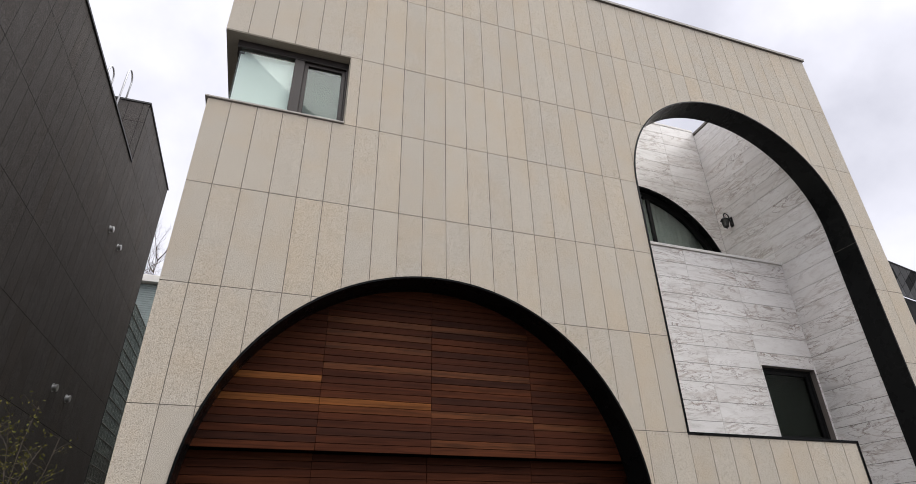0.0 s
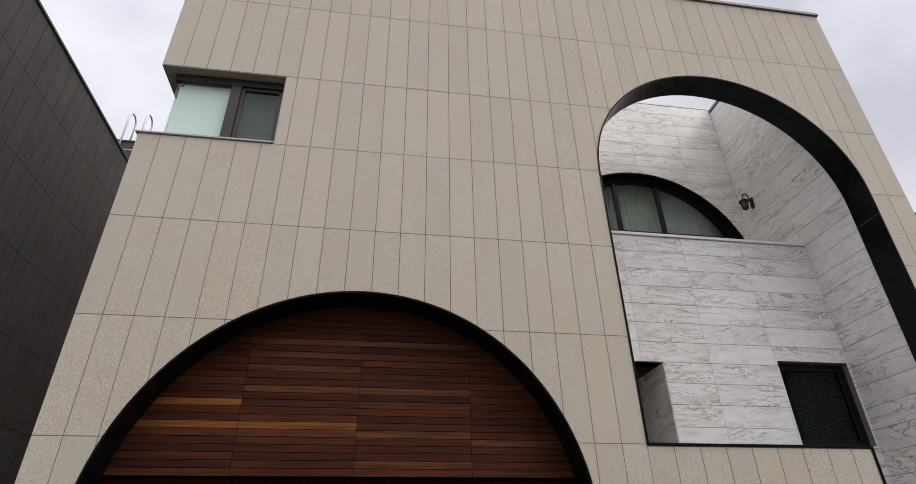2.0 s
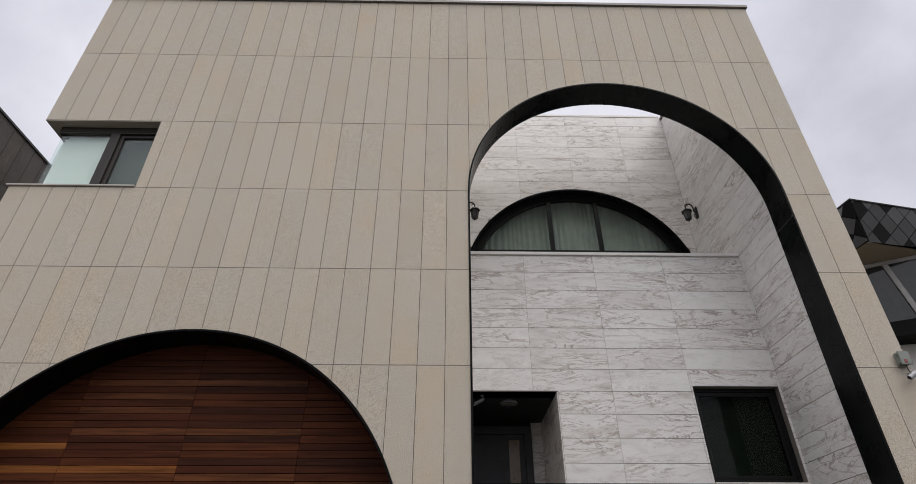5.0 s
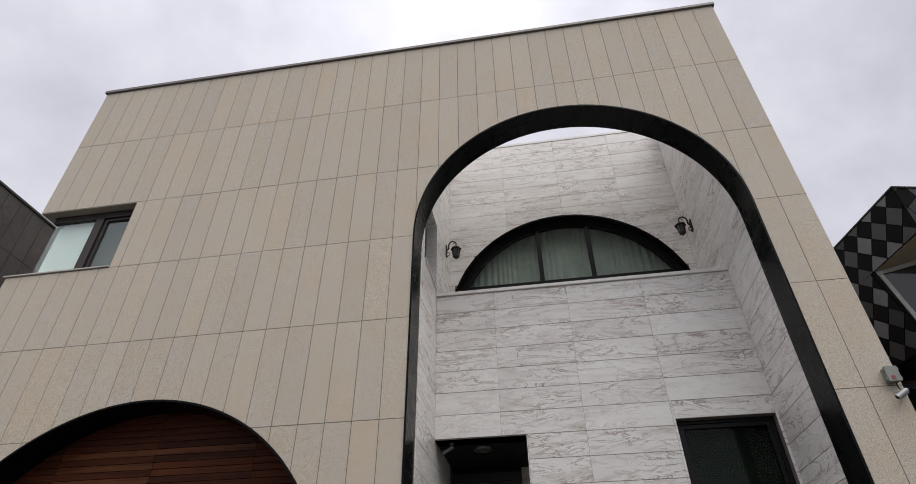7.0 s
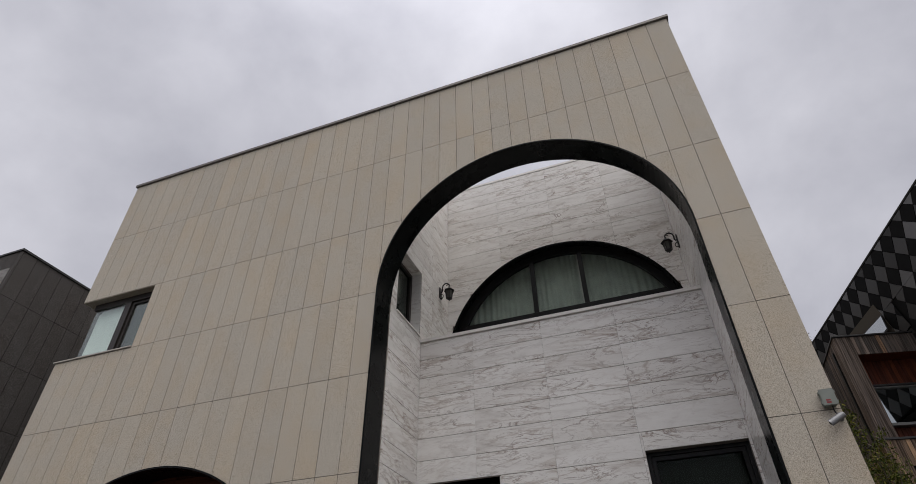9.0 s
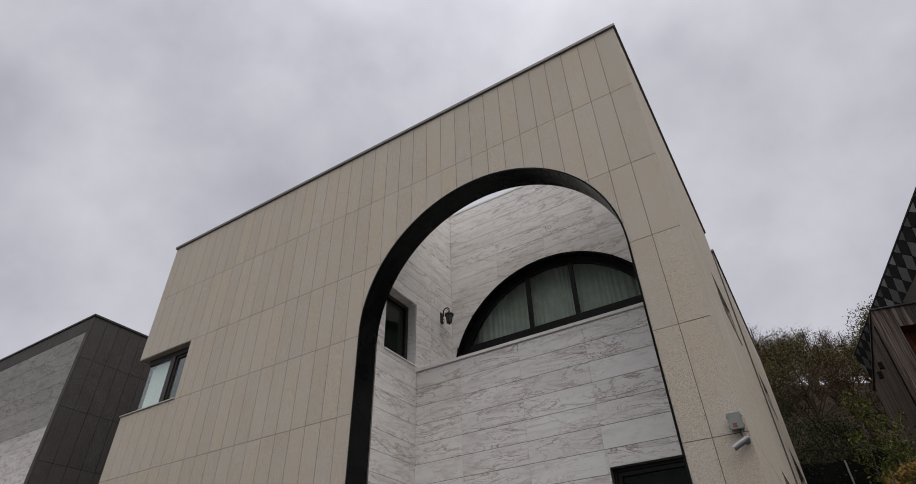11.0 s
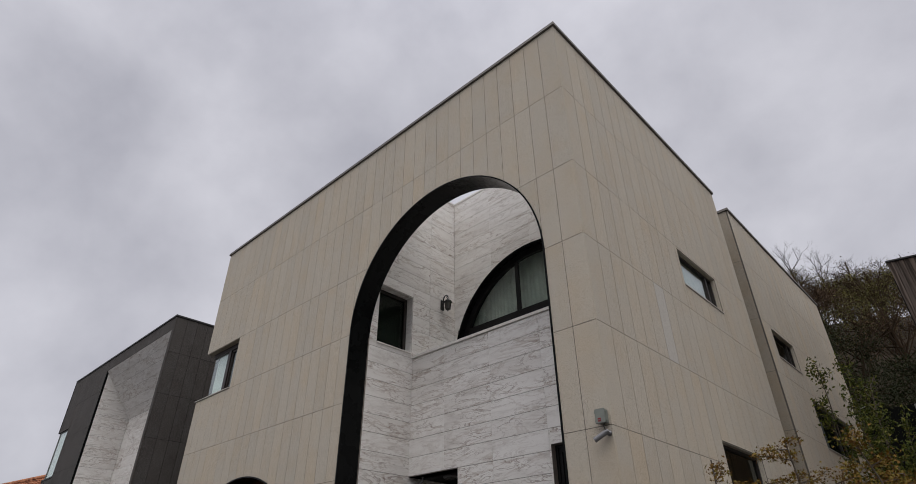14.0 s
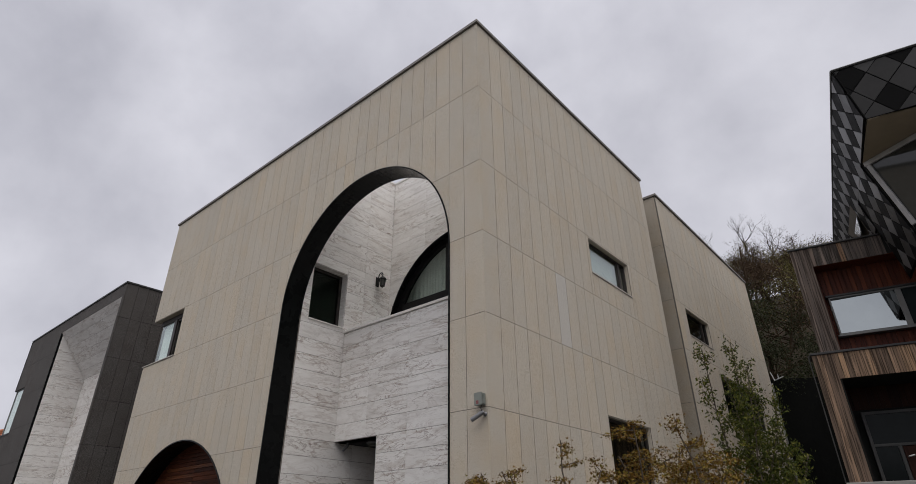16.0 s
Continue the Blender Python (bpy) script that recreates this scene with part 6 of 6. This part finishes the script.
# woods on the slope: too many to count
woods_wood = Soup()
woods = {"olive": Soup(), "brown": Soup(), "pine": Soup(), "spring": Soup()}
r = random.Random(77)
spots = []
for i in range(900):
    x, y = r.uniform(0, 20), r.uniform(23.9, 46)
    if any((x - a) ** 2 + (y - b) ** 2 < 3.4 for a, b in spots):
        continue
    spots.append((x, y))
spots = sorted(spots, key=lambda s: s[1])[:135] + [(14.0, 25.2)]
LEAVES = {"olive": 85, "brown": 50, "pine": 150, "spring": 100}
for x, y in spots:
    z = hill_z(x, y) - (0.6 if y > 27 else 0.0)
    if y < 26.5:
        kind = r.choice(("pine", "pine", "pine", "olive"))
    elif y < 31:
        kind = r.choice(("pine", "brown", "olive", "brown"))
    else:
        kind = r.choice(("olive", "brown", "spring", "spring", "olive", "brown"))
    height = r.uniform(2.4, 3.6) if y < 27 else r.uniform(3.4, 5.2)
    if (x, y) == spots[-1]:
        kind, height = "olive", 8.6
    base = Vector((x, y, z))
    top = base + Vector((r.gauss(0, 0.35), r.gauss(0, 0.35), height))
    if height > 6:
        top.z -= 0.8
    woods_wood.twig([base, base.lerp(top, 0.5) + Vector((r.gauss(0, 0.15), 0, 0)), top], [0.10, 0.065, 0.02], 5)
    crown = r.uniform(1.2, 2.0)
    mid = base + Vector((0, 0, height * (0.62 if height < 6 else 0.8)))
    for k in range(30 if height < 6 else 90):
        a, el = r.uniform(0, 6.28), r.uniform(-0.5, 1.4)
        q = mid + Vector((math.cos(a) * math.cos(el), math.sin(a) * math.cos(el), math.sin(el) * 0.9)) * crown * r.uniform(0.55, 1.08)
        s = base.lerp(top, r.uniform(0.25, 0.8))
        bend = s.lerp(q, 0.55) + Vector((r.gauss(0, 0.1), r.gauss(0, 0.1), 0.18))
        woods_wood.twig([s, bend, q], [0.032, 0.02, 0.007], 3)
        for j in range(16 if kind in ("brown", "spring") else 8 if kind == "olive" else 2):
            f = bend.lerp(q, r.uniform(0.2, 1.0))
            e = f + Vector((r.gauss(0, 0.34), r.gauss(0, 0.34), r.uniform(0.0, 0.6)))
            woods_wood.twig([f, e], [0.009, 0.003], 3)
        for j in range(LEAVES[kind] if height < 6 else 130):
            c = q + Vector((r.gauss(0, 0.27), r.gauss(0, 0.27), r.gauss(0, 0.2)))
            woods[kind].leaf(c, r.uniform(0.025, 0.062), r)
ob = new("hillside_woods", woods_wood.mesh("hillside_branches", BARK))
tagged(ob, "bare brown trunks and branches of the hillside woods", "woods", kind="stuff")
for k, s in woods.items():
    ob = new("hillside_foliage", s.mesh("hillside_foliage", LEAF[k]))
    tagged(ob, {"spring": "yellow-green spring leaves high in the hillside woods", "olive": "olive-green young leaves of the hillside woods", "brown": "brown budding twigs of the hillside woods", "pine": "dark green pine foliage low on the hillside"}[k], "foliage", kind="stuff")


def bare_tree(x, y, height, seed, z=None, thick=1.0, forks=4):
    r = random.Random(seed)
    t = thing("bare_tree", "tall bare tree against the grey sky on the ridge", "tree", "bare trees on the ridge")
    s, tips = Soup(), []
    base = Vector((x, y, hill_z(x, y) if z is None else z))
    top = base + Vector((r.gauss(0, 0.25), 0, height * 0.62))
    pts = [base.lerp(top, k / 6) + Vector((r.gauss(0, 0.05), r.gauss(0, 0.05), 0)) for k in range(7)]
    s.twig(pts, [height * thick * (0.013 - 0.0014 * k) for k in range(7)], 6)
    for k in (3, 4, 4, 5, 5, 6, 6):
        a = r.uniform(0, 6.28)
        grow(r, s, pts[k], Vector((0.75 * math.cos(a), 0.75 * math.sin(a), 0.8)), height * 0.13, height * 0.008 * thick, forks, tips, 0.6, 0.25)
    ob = new("trunk", s.mesh("trunk", BARK))
    ob.parent = t
    return t


bare_tree(5.3, 45.0, 7.4, 5, 18.6, 0.6, 5)
bare_tree(6.5, 45.5, 6.4, 6, 18.6, 0.6, 5)
bare_tree(2.8, 45.0, 6.8, 12, 18.6, 0.6, 5)
bare_tree(-7.6, 34.5, 8.0, 7, None, 0.5, 5)
bare_tree(-9.0, 36.5, 7.0, 8, None, 0.5, 5)


# ---- young trees beside the house ----
def young_tree(label, x, y, tops, start, shoots, reach, rise, leaf, size, leaves, puff, seed, lobes=0, flat=0.0, thick=1.0):
    """Several stems from one root, each with side shoots that carry the leaves.

    tops: the stems' upper ends, as steps from the root; reach and rise: the shoots' length and slope."""
    r = random.Random(seed)
    t = thing("young_tree", label, "tree")
    wood, crown = Soup(), Soup()
    root = Vector((x, y, ground_z(x) - 0.05))
    for dx, dy, h in tops:
        a = root + Vector((r.gauss(0, 0.08), r.gauss(0, 0.08), 0))
        b = root + Vector((dx, dy, h))
        bend = Vector((r.gauss(0, 0.10), r.gauss(0, 0.10), 0))
        pts = [a.lerp(b, k / 9) + bend * math.sin(math.pi * k / 9) + Vector((r.gauss(0, 0.02), r.gauss(0, 0.02), 0)) + Vector((dx, dy, 0)) * (0.35 * ((k / 9) ** 2 - k / 9)) for k in range(10)]
        wood.twig(pts, [thick * (0.024 - 0.002 * k) for k in range(10)], 5)
        for k in range(shoots):
            f = start + (1 - start) * (k + r.random()) / shoots
            i = min(8, int(f * 9))
            p = pts[i].lerp(pts[i + 1], f * 9 - i)
            az = r.uniform(0, 6.28)
            long = reach * r.uniform(0.5, 1.1) * (1.15 - 0.75 * f)
            way = Vector((math.cos(az), math.sin(az), rise + r.gauss(0, 0.25))).normalized()
            q = p + way * long * 0.5 + Vector((0, 0, r.gauss(0, 0.02)))
            e = q + (way + Vector((r.gauss(0, 0.2), r.gauss(0, 0.2), r.gauss(0, 0.15)))).normalized() * long * 0.5
            wood.twig([p, q, e], [thick * 0.007, thick * 0.005, thick * 0.0025], 3)
            for j in range(max(4, int(leaves * r.uniform(0.6, 1.3) * long / reach))):
                g = r.uniform(0.15, 1.05)
                c = p.lerp(q, g * 2) if g < 0.5 else q.lerp(e, g * 2 - 1)
                c = c + Vector((r.gauss(0, puff), r.gauss(0, puff), r.gauss(0, puff * (0.35 if flat else 0.9))))
                crown.leaf(c, size * r.uniform(0.55, 1.15), r, lobes, flat)
    ob = new("trunk", wood.mesh("trunk", BARK_PALE))
    ob.parent = t
    ob = new("crown", crown.mesh("crown", LEAF[leaf]))
    ob.parent = t
    return t


GREEN_TOPS = [(-0.08, 0.2, 4.86), (-0.36, -0.66, 4.6), (0.15, -0.1, 4.35), (0.35, 0.35, 3.9), (-0.15, -0.45, 4.1), (0.42, 0.55, 3.1), (0.4, -0.1, 3.4), (-0.25, 0.35, 3.6), (0.62, 0.15, 2.9), (-0.6, 0.2, 3.0), (0.05, 0.5, 4.2), (0.55, -0.5, 2.6)]
young_tree("slender young tree with fresh green leaves beside the granite wall", 10.9, 10.7, GREEN_TOPS, 0.38, 38, 0.52, 0.95, "fresh", 0.033, 90, 0.042, 3)
MAPLE_TOPS = [(-0.05, -0.2, 2.95), (0.25, 0.3, 2.7), (-0.45, 0.15, 2.65), (0.45, -0.2, 2.45), (-0.3, -0.5, 2.4), (0.1, 0.6, 2.5)]
young_tree("young maple with orange and yellow-green spring leaves", 10.76, 6.7, MAPLE_TOPS, 0.42, 24, 0.66, 0.28, "maple", 0.025, 330, 0.055, 31, 5, 1.0)
young_tree("young maple with orange-brown spring leaves", 11.34, 6.35, [(x * 0.8, y * 0.85, h * 0.93) for x, y, h in MAPLE_TOPS], 0.45, 22, 0.62, 0.25, "maple", 0.0245, 330, 0.055, 36, 5, 1.0)
young_tree("small maple with reddish-yellow spring leaves", 10.2, 5.55, [(-0.35, -0.3, 2.4), (0.05, 0.12, 2.75), (0.3, 0.45, 2.45), (-0.5, -0.2, 2.46), (-0.66, -0.42, 2.44), (-0.8, -0.25, 2.42), (0.5, 0.3, 2.3)], 0.60, 16, 0.40, 0.3, "maple", 0.024, 190, 0.045, 32, 5, 1.0)
young_tree("thin shrub with sparse yellow-green leaves beside charcoal granite", -2.2, 6.0, [(0.1, 0.1, 3.0), (-0.3, 0.2, 2.95), (-0.6, -0.2, 2.8), (0.25, -0.2, 2.6), (-0.1, 0.0, 2.9), (0.3, 0.2, 2.75), (-0.4, -0.1, 2.7)], 0.5, 20, 0.5, 0.6, "yellow", 0.018, 34, 0.03, 33, thick=0.4)

# ---- slabs, planks and tiles ----
front_panels()
low_panels()
side_panels()
garage_planks()
marble_tiles()
dark_panels()
glass_blocks()
wood_boards()
diamonds()
